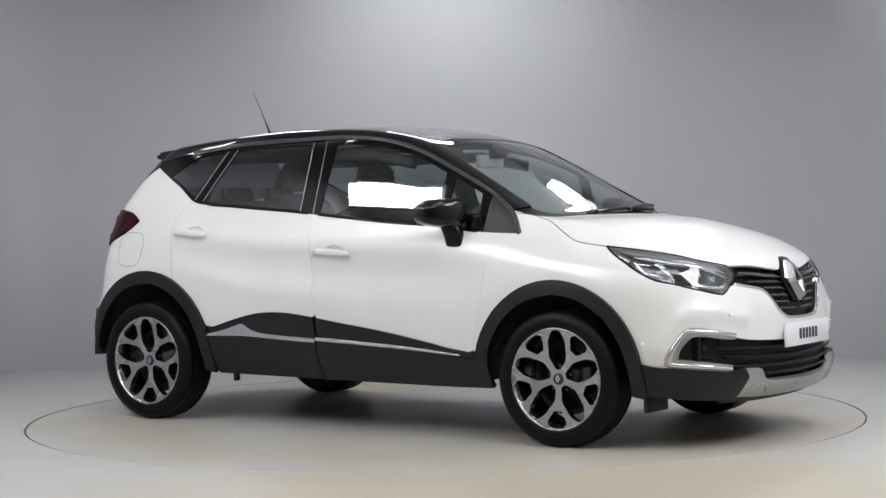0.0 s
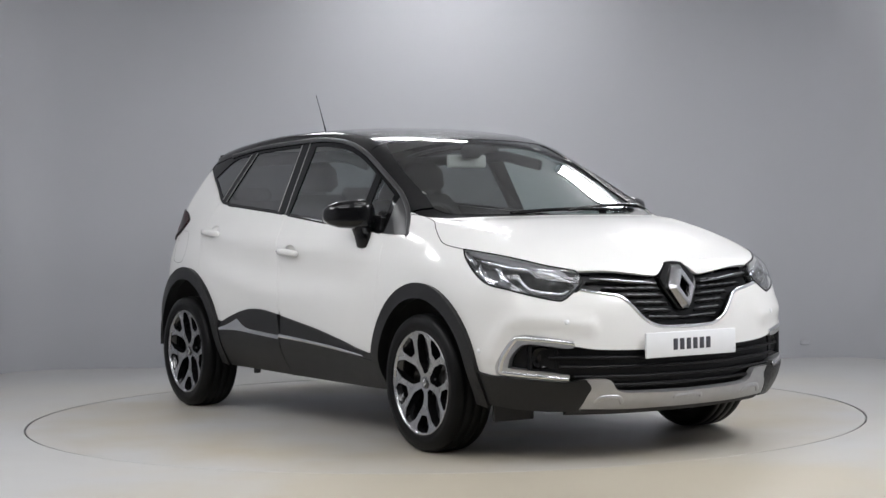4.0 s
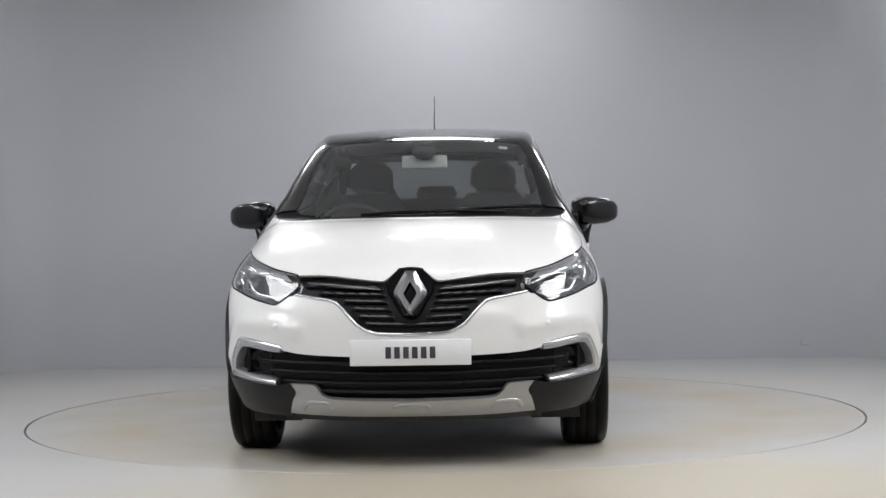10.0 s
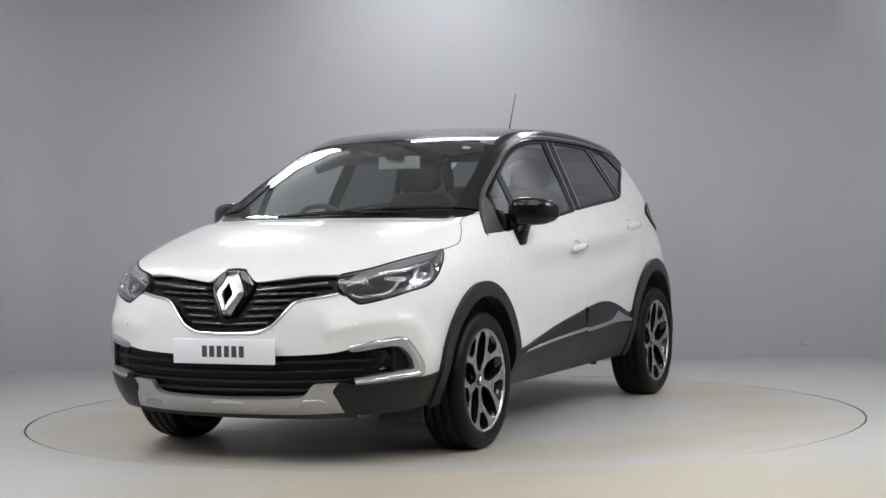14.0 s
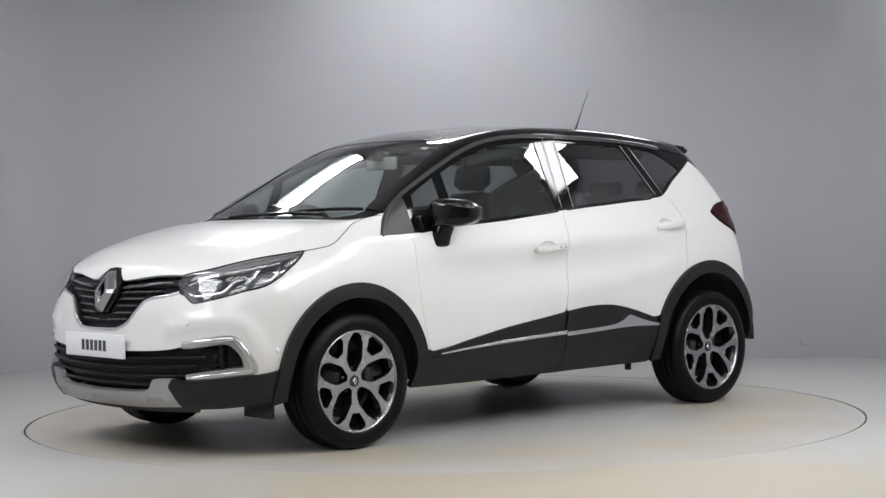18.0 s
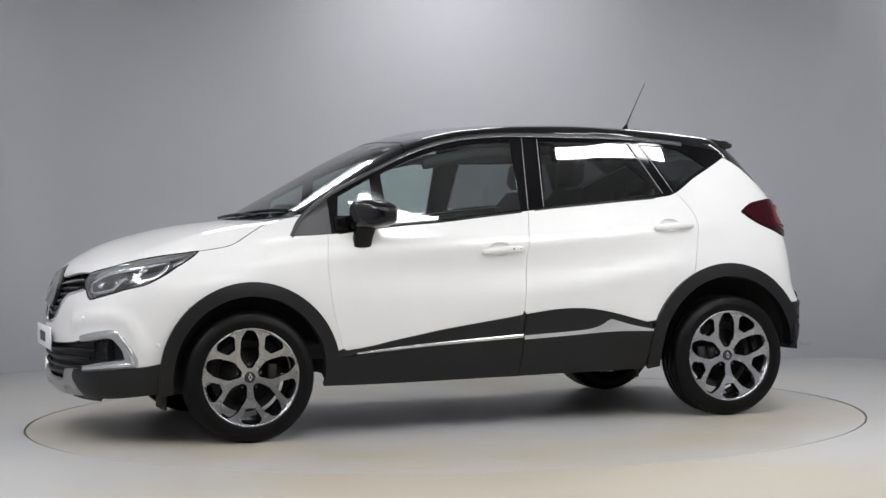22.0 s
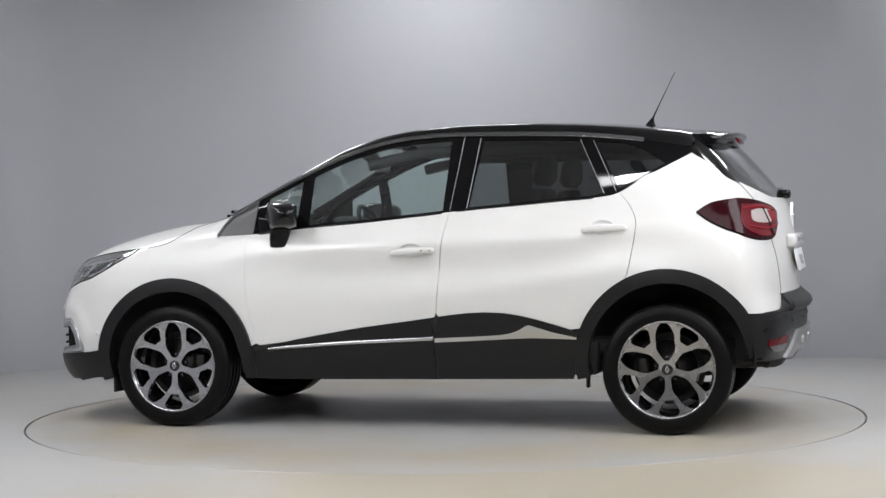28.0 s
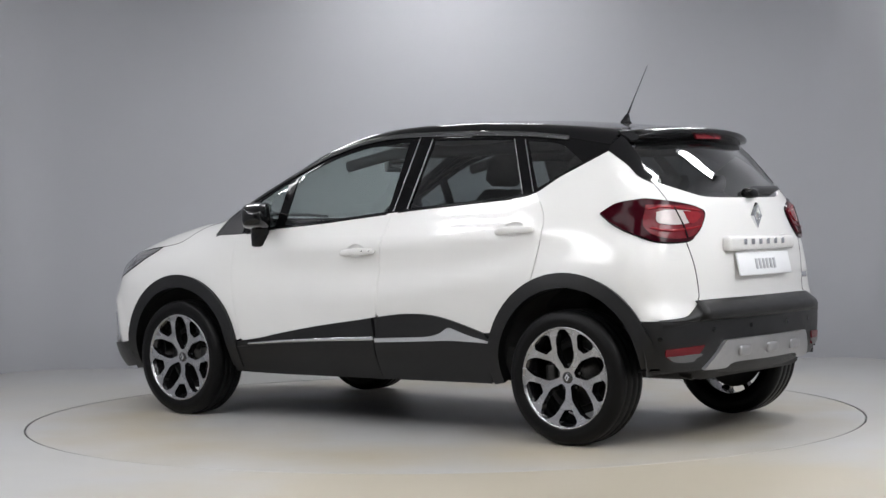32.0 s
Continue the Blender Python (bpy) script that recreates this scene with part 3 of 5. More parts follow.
cowl = onto(crv([(1.0, 0.722, 1.2), (1.10, 0.685, 1.2), (1.165, 0.60, 1.2), (1.195, 0.42, 1.2), (1.225, 0.20, 1.2), (1.228, 0.0, 1.2)]), T)
lamp_top = free((1.53, 0.77, 0.937), (1.651, 0.748, 0.922), (1.805, 0.702, 0.90), (1.935, 0.616, 0.868), (2.005, 0.50, 0.838), way=(-0.6, -0.6, -0.4))
lamp_low = free((2.005, 0.50, 0.838), (2.03, 0.487, 0.80), (2.036, 0.51, 0.77), (2.035, 0.553, 0.736), (2.03, 0.580, 0.718), (2.018, 0.610, 0.713), (1.94, 0.712, 0.740), (1.873, 0.768, 0.763), (1.794, 0.813, 0.783), (1.714, 0.823, 0.822), (1.636, 0.811, 0.868), (1.575, 0.795, 0.905), (1.53, 0.77, 0.937), way=(-0.7, -0.7, 0))
hood_nose = nose((0.50, 0.838), (0.37, 0.836), (0.25, 0.823), (0.135, 0.810), (0.105, 0.818), (0.075, 0.842), (0.05, 0.862), (0.03, 0.868), (0.0, 0.869))
vee = nose((0.505, 0.755), (0.43, 0.741), (0.35, 0.728), (0.312, 0.709), (0.27, 0.665), (0.228, 0.621), (0.167, 0.591), (0.10, 0.584), (0.0, 0.582))
seam_f = side((1.62, 0.87), (1.63, 0.80), (1.63, 0.72), (1.60, 0.672))
door_f = side((0.885, 1.008), (0.893, 0.94), (0.90, 0.85), (0.884, 0.66), (0.848, 0.50), (0.835, 0.44))
door_m = side((-0.195, 1.108), (-0.165, 0.93), (-0.145, 0.70), (-0.133, 0.575), (-0.115, 0.43))
door_r = side((-1.06, 1.192), (-1.115, 1.13), (-1.148, 1.06), (-1.15, 1.0), (-1.135, 0.905), (-1.115, 0.80), (-1.10, 0.765))
clad_top = side((0.90, 0.418), (0.835, 0.426), (0.684, 0.447), (0.569, 0.47), (0.282, 0.519), (-0.004, 0.558), (-0.148, 0.579), (-0.291, 0.596), (-0.405, 0.600), (-0.519, 0.592), (-0.662, 0.562), (-0.861, 0.504))
gate_seam = free((-1.643, 0.605, 1.224), (-1.708, 0.599, 1.144), (-1.765, 0.575, 1.025), (-1.789, 0.566, 0.951), (-1.823, 0.545, 0.84), (-1.857, 0.545, 0.71), (-1.862, 0.56, 0.676), way=(0.8, -0.6, 0))
apex_down = free((-1.41, 0.63, 1.386), (-1.519, 0.637, 1.315), (-1.58, 0.638, 1.26), (-1.643, 0.605, 1.224), way=(0.6, -0.8, 0))
gate_glass_low = tail((0.60, 1.233), (0.50, 1.198), (0.38, 1.163), (0.25, 1.156), (0.133, 1.155), (0.0, 1.155))
rear_bump = free((-1.862, 0.56, 0.676), (-1.853, 0.655, 0.602), (-1.83, 0.718, 0.592), (-1.76, 0.775, 0.59), (-1.69, 0.82, 0.59), way=(0.6, -0.8, 0))
front_low = free((1.725, 0.84, 0.405), (1.79, 0.83, 0.392), (1.85, 0.81, 0.385), way=(-0.6, -0.8, 0))


def cup_line(x, z):
    a = np.linspace(0, 2 * math.pi, 25)[:-1]
    return onto(np.stack([x + 0.015 + 0.062 * np.cos(a), 0 * a + 0.8, z + 0.012 + 0.036 * np.sin(a)], 1), S)


def build_body():
    # inner dark shell behind the shut lines
    panel("inner_shell", ring(side((1.6, 0.86), (1.0, 0.985)), cut(belt, 0.95, -1.0), side((-1.1, 1.17), (-1.5, 1.0), (-1.6, 0.85)), arch_line(-1.303, 0.46, 140, 10), side((-0.8, 0.45), (0.8, 0.42)), arch_line(1.303, 0.46, 170, 50)),
          S, DARK, car, off=-0.014, thick=0.0, h=0.08, sides=LR)
    # bonnet
    panel("bonnet", ring(hood_nose[::-1], rev(lamp_top), bonnet_edge, cowl), T, PAINT, car, thick=0.015, h=0.035, both=True, label="white bonnet")
    panel("front_wing", ring(bonnet_edge, side((1.0, 1.098), (1.03, 1.05), (1.067, 1.0)), cut(belt, 1.067, 0.89), door_f, arch_line(1.303, 0.444, 168, 48, 30), seam_f[::-1], cut(rev(lamp_low), 1.53, 1.62)),
                   (0, -0.92, -0.38), PAINT, car, h=0.03, sides=LR, label="white front wing")
    fd = panel("front_door", ring(cut(belt, 0.885, -0.19), door_m[door_m[:, 2] > 0.575], rev(cut(clad_top, 0.83, -0.13)), rev(door_f)), S, PAINT, car, h=0.04, sides=LR, gap=0.0015, holes=(cup_line(-0.02, 0.902),), label="white front door")
    rd = panel("rear_door", ring(rev(door_m[door_m[:, 2] > 0.575]), cut(belt, -0.2, -1.06), door_r, arch_line(-1.303, 0.452, 66, 22), rev(cut(clad_top, -0.14, -0.86))), S, PAINT, car, h=0.04, sides=LR, gap=0.0015, holes=(cup_line(-1.0, 1.006),), label="white rear door")
    panel("rear_quarter", ring(rev(door_r), cut(belt, -1.06, -1.42), apex_down, gate_seam, rear_bump, arch_line(-1.303, 0.452, 148, 66)), (0.45, -0.89, 0), PAINT, car, h=0.035, sides=LR, gap=0.002, label="white rear quarter panel")
    # roof and pillars, black
    ws_side = free((1.03, 0.613, 1.125), (0.94, 0.593, 1.175), (0.67, 0.565, 1.322), (0.52, 0.535, 1.40), (0.42, 0.505, 1.452), way=(-0.3, 0, -0.95))
    ws_top = onto(crv([(0.405, 0.49, 1.7), (0.385, 0.44, 1.7), (0.41, 0.22, 1.7), (0.422, 0.0, 1.7)]), T)
    ws_low = onto(crv([(1.03, 0.613, 1.4), (1.10, 0.56, 1.4), (1.15, 0.42, 1.4), (1.185, 0.2, 1.4), (1.19, 0.0, 1.4)]), T)
    roof_rear = onto(crv([(-1.42, 0.505, 1.9), (-1.46, 0.40, 1.9), (-1.49, 0.25, 1.9), (-1.50, 0.0, 1.9)]), T)
    rail = onto(crv([(0.40, 0.50, 1.9), (0.30, 0.515, 1.9), (0.0, 0.525, 1.9), (-0.5, 0.53, 1.9), (-1.0, 0.525, 1.9), (-1.42, 0.505, 1.9)]), T)
    panel("roof_rail", ring(rail, rev(gutter[gutter[:, 0] < 0.42])), (0, -0.75, -0.66), GLOSS_BLACK, car, thick=0.008, h=0.025, sides=LR, label="gloss black roof edge")
    roof = panel("roof", ring(rev(ws_top), rail, roof_rear), T, GLOSS_BLACK, car, thick=0.01, h=0.04, both=True, label="gloss black roof panel")
    panel("windscreen_pillar", ring(rev(ws_side), cowl[:1] + (0, 0, 0.0), cut(gutter, 1.0, 0.41), ws_top[:1]), (-0.25, -0.72, -0.64), GLOSS_BLACK, car, off=0.002, h=0.03, sides=LR, label="gloss black windscreen pillar")
    panel("windscreen", ring(ws_side, ws_top, rev(ws_low)), (-0.45, 0, -0.9), SCREEN_GLASS, car, off=-0.002, thick=0.004, h=0.05, both=True, label="clear windscreen")
    panel("sticker", ring(onto(crv([(0.445, 0.395, 1.7), (0.445, 0.44, 1.7)], 2), T), onto(crv([(0.475, 0.44, 1.7), (0.475, 0.395, 1.7)], 2), T)), (-0.45, 0, -0.9), WHITE_PLATE, car, off=-0.010, thick=0.001, h=0.03, label="small pale windscreen sticker")
    panel("scuttle", ring(cowl, rev(ws_low)), (-0.3, 0, -0.95), GRILLE, car, off=-0.008, thick=0.01, h=0.03, both=True, label="black plastic scuttle under the windscreen")
    # side windows
    def inset(x0, x1, d):
        q = cut(gutter, x0, x1)
        return onto(np.stack([q[:, 0], 0 * q[:, 0] + 0.8, q[:, 2] - d], 1), S)
    def over(x0, x1, d):
        q = cut(belt, x0, x1)
        return onto(np.stack([q[:, 0], 0 * q[:, 0] + 0.8, q[:, 2] + d], 1), S)
    small = ring(over(0.845, 0.615, 0.012), rev(inset(0.822, 0.606, 0.026)))
    front = ring(over(0.565, -0.175, 0.012), rev(inset(0.575, -0.212, 0.034)))
    rear = ring(over(-0.292, -0.95, 0.012), side((-0.985, 1.195), (-0.845, 1.462), n=2), rev(inset(-0.328, -0.835, 0.03)))
    corner = ring(side((-1.06, 1.215), (-1.12, 1.246), (-1.19, 1.288), (-1.285, 1.335), n=3), side((-1.285, 1.335), (-1.225, 1.375), (-1.14, 1.425), (-1.07, 1.443), (-0.925, 1.455), n=4))
    panel("window_surround", ring(belt, rev(gutter)), S, PIANO, car, off=-0.003, thick=0.006, h=0.03, holes=(small, front, rear, corner), sides=LR, label="black window surround")
    panel("quarter_light", small, S, DOOR_GLASS, fd, off=-0.008, thick=0.003, h=0.05, sides=LR, label="small clear front quarter window")
    panel("window", front, S, DOOR_GLASS, fd, off=-0.008, thick=0.003, h=0.05, sides=LR, label="clear front door window")
    panel("window", rear, S, DARK_GLASS, rd, off=-0.008, thick=0.003, h=0.05, sides=LR, label="dark tinted rear door window")
    panel("quarter_window", corner, S, DARK_GLASS, car, off=-0.008, thick=0.003, h=0.05, sides=LR, label="dark tinted rear quarter window")
    panel("mirror_sail", ring(cut(belt, 1.067, 0.862) + 0, rev(cut(gutter, 1.067, 0.862))), S, FRAME_GREY, fd, off=0.003, thick=0.01, h=0.03, sides=LR, label="satin grey plastic corner trim")
    tube("gutter_strip", gutter[gutter[:, 0] > -1.2], 0.012, FRAME_GREY, car, sides=LR, flat=0.7)
    tube("belt_strip", cut(belt, 0.86, -0.19), 0.007, PIANO, fd, sides=LR, flat=0.8)
    tube("belt_strip", cut(belt, -0.2, -0.96), 0.007, PIANO, rd, sides=LR, flat=0.8)
    # thin chrome tube that draws the highlight along the drip moulding
    drip = gutter[gutter[:, 0] > -1.2] - (0, 0, 0.011)
    tube("drip_highlight", drip + slope(drip) * 0.009, 0.0028, DARK_CHROME, car, sides=LR, label="thin chrome line drawn as the highlight over the side windows")
    for s in LR:
        # two satin lines drawn in place of the bright highlights on the middle pillar
        tube("pillar_line", onto([(-0.196, 0.8, 1.116), (-0.236, 0.8, 1.492)], S) * (1, s, 1), 0.0014, SATIN, fd[s], up=(0, s, 0), label="slim satin line along a pillar edge")
        tube("pillar_line", onto([(-0.284, 0.8, 1.126), (-0.322, 0.8, 1.485)], S) * (1, s, 1), 0.0016, SATIN, rd[s], up=(0, s, 0), label="slim satin line along a pillar edge")
        for a, b in (((-0.985, 1.19), (-0.845, 1.464)), ((-1.045, 1.20), (-0.912, 1.458))):
            tube("pillar_line", onto([(a[0], 0.8, a[1]), ((a[0] + b[0]) / 2, 0.8, (a[1] + b[1]) / 2), (b[0], 0.8, b[1])], S) * (1, s, 1), 0.0016, SATIN, rd[s], up=(0, s, 0), label="slim satin line along a pillar edge")
    tube("shut_line", bonnet_edge, 0.0022, GRILLE, car, sides=LR, flat=0.5)
    tube("shut_line", gate_seam, 0.003, GRILLE, car, sides=LR, flat=0.5)
    # black rear pillar between quarter panel, roof and tailgate glass
    glass_edge = free((-1.445, 0.53, 1.425), (-1.53, 0.555, 1.35), (-1.60, 0.585, 1.275), (-1.643, 0.605, 1.226), way=(0.8, -0.6, 0))
    panel("rear_pillar", ring(apex_down, rev(glass_edge), onto([(-1.425, 0.505, 1.9)], T), gutter[-1:]), (0.6, -0.75, -0.2), GLOSS_BLACK, car, h=0.03, sides=LR, label="gloss black rear pillar trim")
    # tailgate
    gate = panel("tailgate", ring(rev(gate_glass_low), gate_seam, tail((0.56, 0.676), (0.32, 0.68), (0.0, 0.681))), R, PAINT, car, h=0.04, both=True, label="white tailgate")
    glass_top = tail((0.50, 1.44), (0.3, 1.455), (0.0, 1.46))
    panel("rear_window", ring(glass_edge[3:], gate_glass_low, rev(glass_top)), (0.8, 0, -0.3), DARK_GLASS, gate, off=-0.003, thick=0.004, h=0.04, both=True, label="dark tinted tailgate window")
    return fd, rd, gate, roof


fd, rd, gate, roof = build_body()


def build_lower_trim():
    # door cladding: plain upper wedge, step with bright strip, sill below
    strip_f = side((0.90, 0.394), (0.78, 0.404), (0.70, 0.411), (0.40, 0.434), (-0.122, 0.4605))
    strip_r = side((-0.13, 0.450), (-0.40, 0.463), (-0.60, 0.473), (-0.75, 0.472), (-0.86, 0.468))
    strip_up = side((-0.13, 0.471), (-0.40, 0.484), (-0.50, 0.493), (-0.56, 0.510), (-0.613, 0.537), (-0.66, 0.526), (-0.75, 0.501), (-0.86, 0.478))
    sill_low = side((0.92, 0.262), (0.57, 0.258), (-0.14, 0.264), (-0.83, 0.272))
    panel("door_cladding", ring(cut(clad_top, 0.91, -0.125), rev(strip_f)), S, PLASTIC, fd, off=0.010, h=0.04, thick=0.02, sides=LR, label="grey plastic lower door cladding")
    panel("door_cladding", ring(cut(clad_top, -0.13, -0.86), rev(strip_up)), S, PLASTIC, rd, off=0.010, h=0.04, thick=0.02, sides=LR, label="grey plastic lower door cladding")
    panel("sill_cladding", ring(strip_f, side((-0.122, 0.458), (-0.1225, 0.262), n=2), rev(cut(sill_low, 0.92, -0.12)), side((0.92, 0.262), (0.90, 0.39), n=2)), S, PLASTIC, fd, off=0.016, h=0.04, thick=0.025, sides=LR)
    panel("sill_cladding", ring(strip_r, side((-0.86, 0.47), (-0.83, 0.272), n=2), rev(cut(sill_low, -0.125, -0.83)), side((-0.125, 0.262), (-0.13, 0.46), n=2)), S, PLASTIC, rd, off=0.016, h=0.04, thick=0.025, sides=LR)
    up = np.array((0, 0, 0.008))
    tube("bright_strip", onto(strip_f[7:] + up, S) + (0, 0.016, 0), (0.004, 0.008, 0.011), BRIGHT, fd, sides=LR, flat=0.5, label="bright silver cladding strip")
    panel("bright_strip", ring(rev(strip_r), strip_up), S, BRIGHT, rd, off=0.018, h=0.03, thick=0.01, sides=LR, label="bright silver cladding strip")
    # wheel arches
    for axle in AXLES:
        cx, cz, r = ARCH[axle]
        lo0, lo1 = (-12, 186) if axle > 0 else (-10, 176)
        edge = arch_line(axle, r + 0.008, lo1, lo0, 40)
        wheel_edge = arch_line(axle, r - 0.060, lo0, lo1, 40)
        panel("wheel_arch_trim", ring(edge, wheel_edge), S, PLASTIC, car, off=0.022, thick=0.055, h=0.03, sides=LR, label="grey plastic wheel arch trim")
        for s in LR:
            bm = lathe([(0.43, 0.84), (0.415, 0.80), (0.41, 0.50), (0.20, 0.46)], 40, arc=(-2, 182))
            bmesh.ops.translate(bm, vec=(cx, 0, cz), verts=bm.verts)
            if s < 0:
                bmesh.ops.scale(bm, vec=(1, -1, 1), verts=bm.verts)
            part("wheel_well", bm, DARK, car)
    # underside
    bm = box((1.70, 1.40, 0.10), (0.0, 0, 0.33), 0.03)
    part("floor_pan", bm, DARK, car)
    for s in LR:
        part("sill_end", box((0.14, 0.18, 0.17), (-0.875, 0.67 * s, 0.365), 0.02), DARK, car)
    part("floor_pan", box((0.5, 0.9, 0.3), (1.75, 0, 0.36), 0.05), DARK, car)
    part("floor_pan", box((0.36, 1.0, 0.24), (-1.66, 0, 0.42), 0.05), DARK, car)
    part("floor_pan", box((3.4, 0.90, 0.36), (0.0, 0, 0.47), 0.05), DARK, car)


build_lower_trim()


def build_underbody():
    """Dark running gear that shows under the sills and the rear bumper."""
    beam = tube("rear_axle", [(-1.20, -0.66, 0.32), (-1.16, -0.5, 0.30), (-1.16, 0.5, 0.30), (-1.20, 0.66, 0.32)], 0.035, DARK, car, up=(0, 0, 1), label="dark rear axle beam")
    for s in LR:
        tube("trailing_arm", [(-0.85, 0.56 * s, 0.36), (-1.05, 0.59 * s, 0.32), (-1.31, 0.63 * s, 0.30)], 0.03, DARK, beam, up=(0, s, 0))
        coil = [(-1.24 + 0.05 * math.cos(a), 0.50 * s + 0.05 * math.sin(a), 0.33 + 0.16 * a / 31.4) for a in np.linspace(0, 31.4, 70)]
        tube("spring", coil, 0.006, DARK, beam, up=(0, 0, 1), seg=6)
        for x in (0.55, 0.18, -0.42, -0.66):
            part("jack_point", box((0.10 if abs(x) > 0.3 else 0.05, 0.03, 0.022), (x, 0.70 * s, 0.272), 0.006), DARK, car)
    pipe = tube("exhaust_pipe", [(0.3, -0.22, 0.29), (-0.9, -0.22, 0.29), (-1.2, 0.0, 0.36), (-1.45, 0.30, 0.33), (-1.62, 0.42, 0.33)], 0.024, STEEL, car, up=(0, 0, 1), label="dull steel exhaust pipe")
    part("silencer", box((0.26, 0.62, 0.12), (-1.60, 0.06, 0.345), 0.05, 3), STEEL, pipe)
    tube("tail_pipe", [(-1.60, 0.44, 0.335), (-1.70, 0.47, 0.33), (-1.765, 0.475, 0.318)], 0.022, STEEL, pipe, up=(0, 1, 0), label="dull bent tail pipe")


build_underbody()


def build_front():
    bracket = ring(free((2.075, 0.567, 0.535), (2.03, 0.65, 0.552), (1.965, 0.732, 0.567), (1.93, 0.76, 0.563), (1.902, 0.779, 0.543), (1.85, 0.817, 0.45), (1.845, 0.822, 0.41), (1.862, 0.808, 0.387), (1.98, 0.715, 0.374), (2.08, 0.611, 0.362), way=(-0.7, -0.7, 0)),
                   free((2.085, 0.60, 0.389), (1.99, 0.715, 0.410), (1.905, 0.784, 0.421), (1.898, 0.788, 0.436), (1.908, 0.780, 0.475), (1.938, 0.757, 0.515), (1.955, 0.741, 0.525), (1.99, 0.71, 0.525), (2.06, 0.60, 0.507), (2.075, 0.567, 0.507), way=(-0.7, -0.7, 0)))
    low_top = nose((0.565, 0.515), (0.474, 0.499), (0.28, 0.489), (0.0, 0.486))
    outer = free((2.075, 0.567, 0.535), (2.03, 0.65, 0.552), (1.965, 0.732, 0.567), (1.93, 0.76, 0.563), (1.902, 0.779, 0.543), (1.85, 0.817, 0.45), (1.845, 0.822, 0.41), way=(-0.7, -0.7, 0))
    bumper = panel("front_bumper", ring(rev(vee), nose((0.505, 0.755), (0.53, 0.742), n=2), lamp_low[(lamp_low[:, 0] > 1.62) & (lamp_low[:, 1] > 0.53)], seam_f, arch_line(1.303, 0.444, 47, 8, 16), front_low, rev(outer), low_top),
                   (-0.75, -0.66, 0), PAINT, car, h=0.03, both=True, label="white front bumper")
    panel("fog_lamp_surround", bracket, (-0.7, -0.7, 0), SATIN, bumper, off=0.003, thick=0.04, h=0.02, sides=LR, label="silver fog lamp surround")
    bar = free((2.082, 0.605, 0.371), (1.965, 0.728, 0.390), (1.875, 0.80, 0.400), (1.865, 0.808, 0.42), (1.876, 0.80, 0.47), (1.915, 0.773, 0.538), (1.942, 0.752, 0.551), (2.03, 0.65, 0.540), (2.075, 0.567, 0.526), way=(-0.7, -0.7, 0))
    tube("bright_bar", bar, (0.010, 0.012, 0.013, 0.013, 0.012, 0.011, 0.011, 0.009), BRIGHT, bumper, sides=LR, flat=0.7, label="bright fog lamp surround bar")
    # upper grille: recessed back, slats, bright lines
    grille = panel("upper_grille", ring(rev(hood_nose), nose((0.50, 0.838), (0.485, 0.80), (0.505, 0.755), n=3), vee), F, GRILLE, bumper, off=-0.035, thick=0.0, h=0.05, both=True, label="black upper grille")
    for z, y0, y1 in ((0.772, 0.12, 0.46), (0.742, 0.11, 0.40), (0.712, 0.10, 0.29), (0.680, 0.085, 0.255), (0.648, 0.07, 0.225), (0.617, 0.0, 0.19)):
        line = nose(*[(y0 + (y1 - y0) * k / 6, z + 0.012 * (y0 + (y1 - y0) * k / 6) / 0.4 + 0.003 * (k % 2)) for k in range(7)], n=3)
        tube("slat", line + (-0.024, 0, 0), 0.0065, GRILLE, grille, sides=LR, flat=1.4)
        count = 2 + int((y1 - y0) / 0.085)
        for k in range(count):
            ya = y0 + 0.02 + (y1 - y0 - 0.03) * (k + (0.25 if int(z * 1000) % 2 else 0.0)) / count
            fin = nose((ya, z + 0.012 * ya / 0.4 + 0.006), (ya + 0.042, z + 0.012 * ya / 0.4 + 0.010), n=2)
            tube("grille_fin", fin + (-0.017, 0, 0), (0.002, 0.0042, 0.003), DASH, grille, sides=LR, flat=1.0)
    tube("chrome_edge", vee, 0.008, CHROME, grille, sides=LR, flat=0.8, label="chrome grille edge")
    tube("chrome_strip", nose((0.13, 0.774), (0.25, 0.784), (0.36, 0.795), (0.45, 0.803)) + (-0.004, 0, 0), (0.004, 0.008, 0.008, 0.005), DARK_CHROME, grille, sides=LR, label="slim dark chrome strip")
    # lower grille
    lg = panel("lower_grille", ring(low_top, nose((0.0, 0.486), (0.0, 0.295), n=2), nose((0.0, 0.295), (0.30, 0.302), (0.38, 0.318), (0.44, 0.362), (0.52, 0.370), (0.60, 0.375)), free((2.085, 0.60, 0.38), (1.99, 0.715, 0.40), (1.895, 0.79, 0.412), (1.888, 0.793, 0.43), (1.898, 0.786, 0.475), (1.93, 0.763, 0.525), (1.95, 0.745, 0.536), (1.99, 0.71, 0.535), (2.06, 0.60, 0.515), way=(-0.7, -0.7, 0))),
               (-0.85, -0.5, 0), GRILLE, bumper, off=-0.04, thick=0.0, h=0.05, both=True, label="black lower grille")
    for z, y1 in ((0.455, 0.66), (0.415, 0.62), (0.372, 0.56), (0.335, 0.40)):
        line = nose(*[(y1 * k / 6, z + 0.03 * (y1 * k / 6) ** 2) for k in range(7)], n=3)
        tube("slat", np.vstack([rev(line) * (1, -1, 1), line[1:]]) + (-0.02, 0, 0), 0.007, GRILLE, lg, flat=1.3)
    # grey lower bumper and silver skid plate
    corner_top = free((2.085, 0.525, 0.372), (2.08, 0.611, 0.362), (1.98, 0.715, 0.374), (1.862, 0.808, 0.387), way=(-0.7, -0.7, 0))
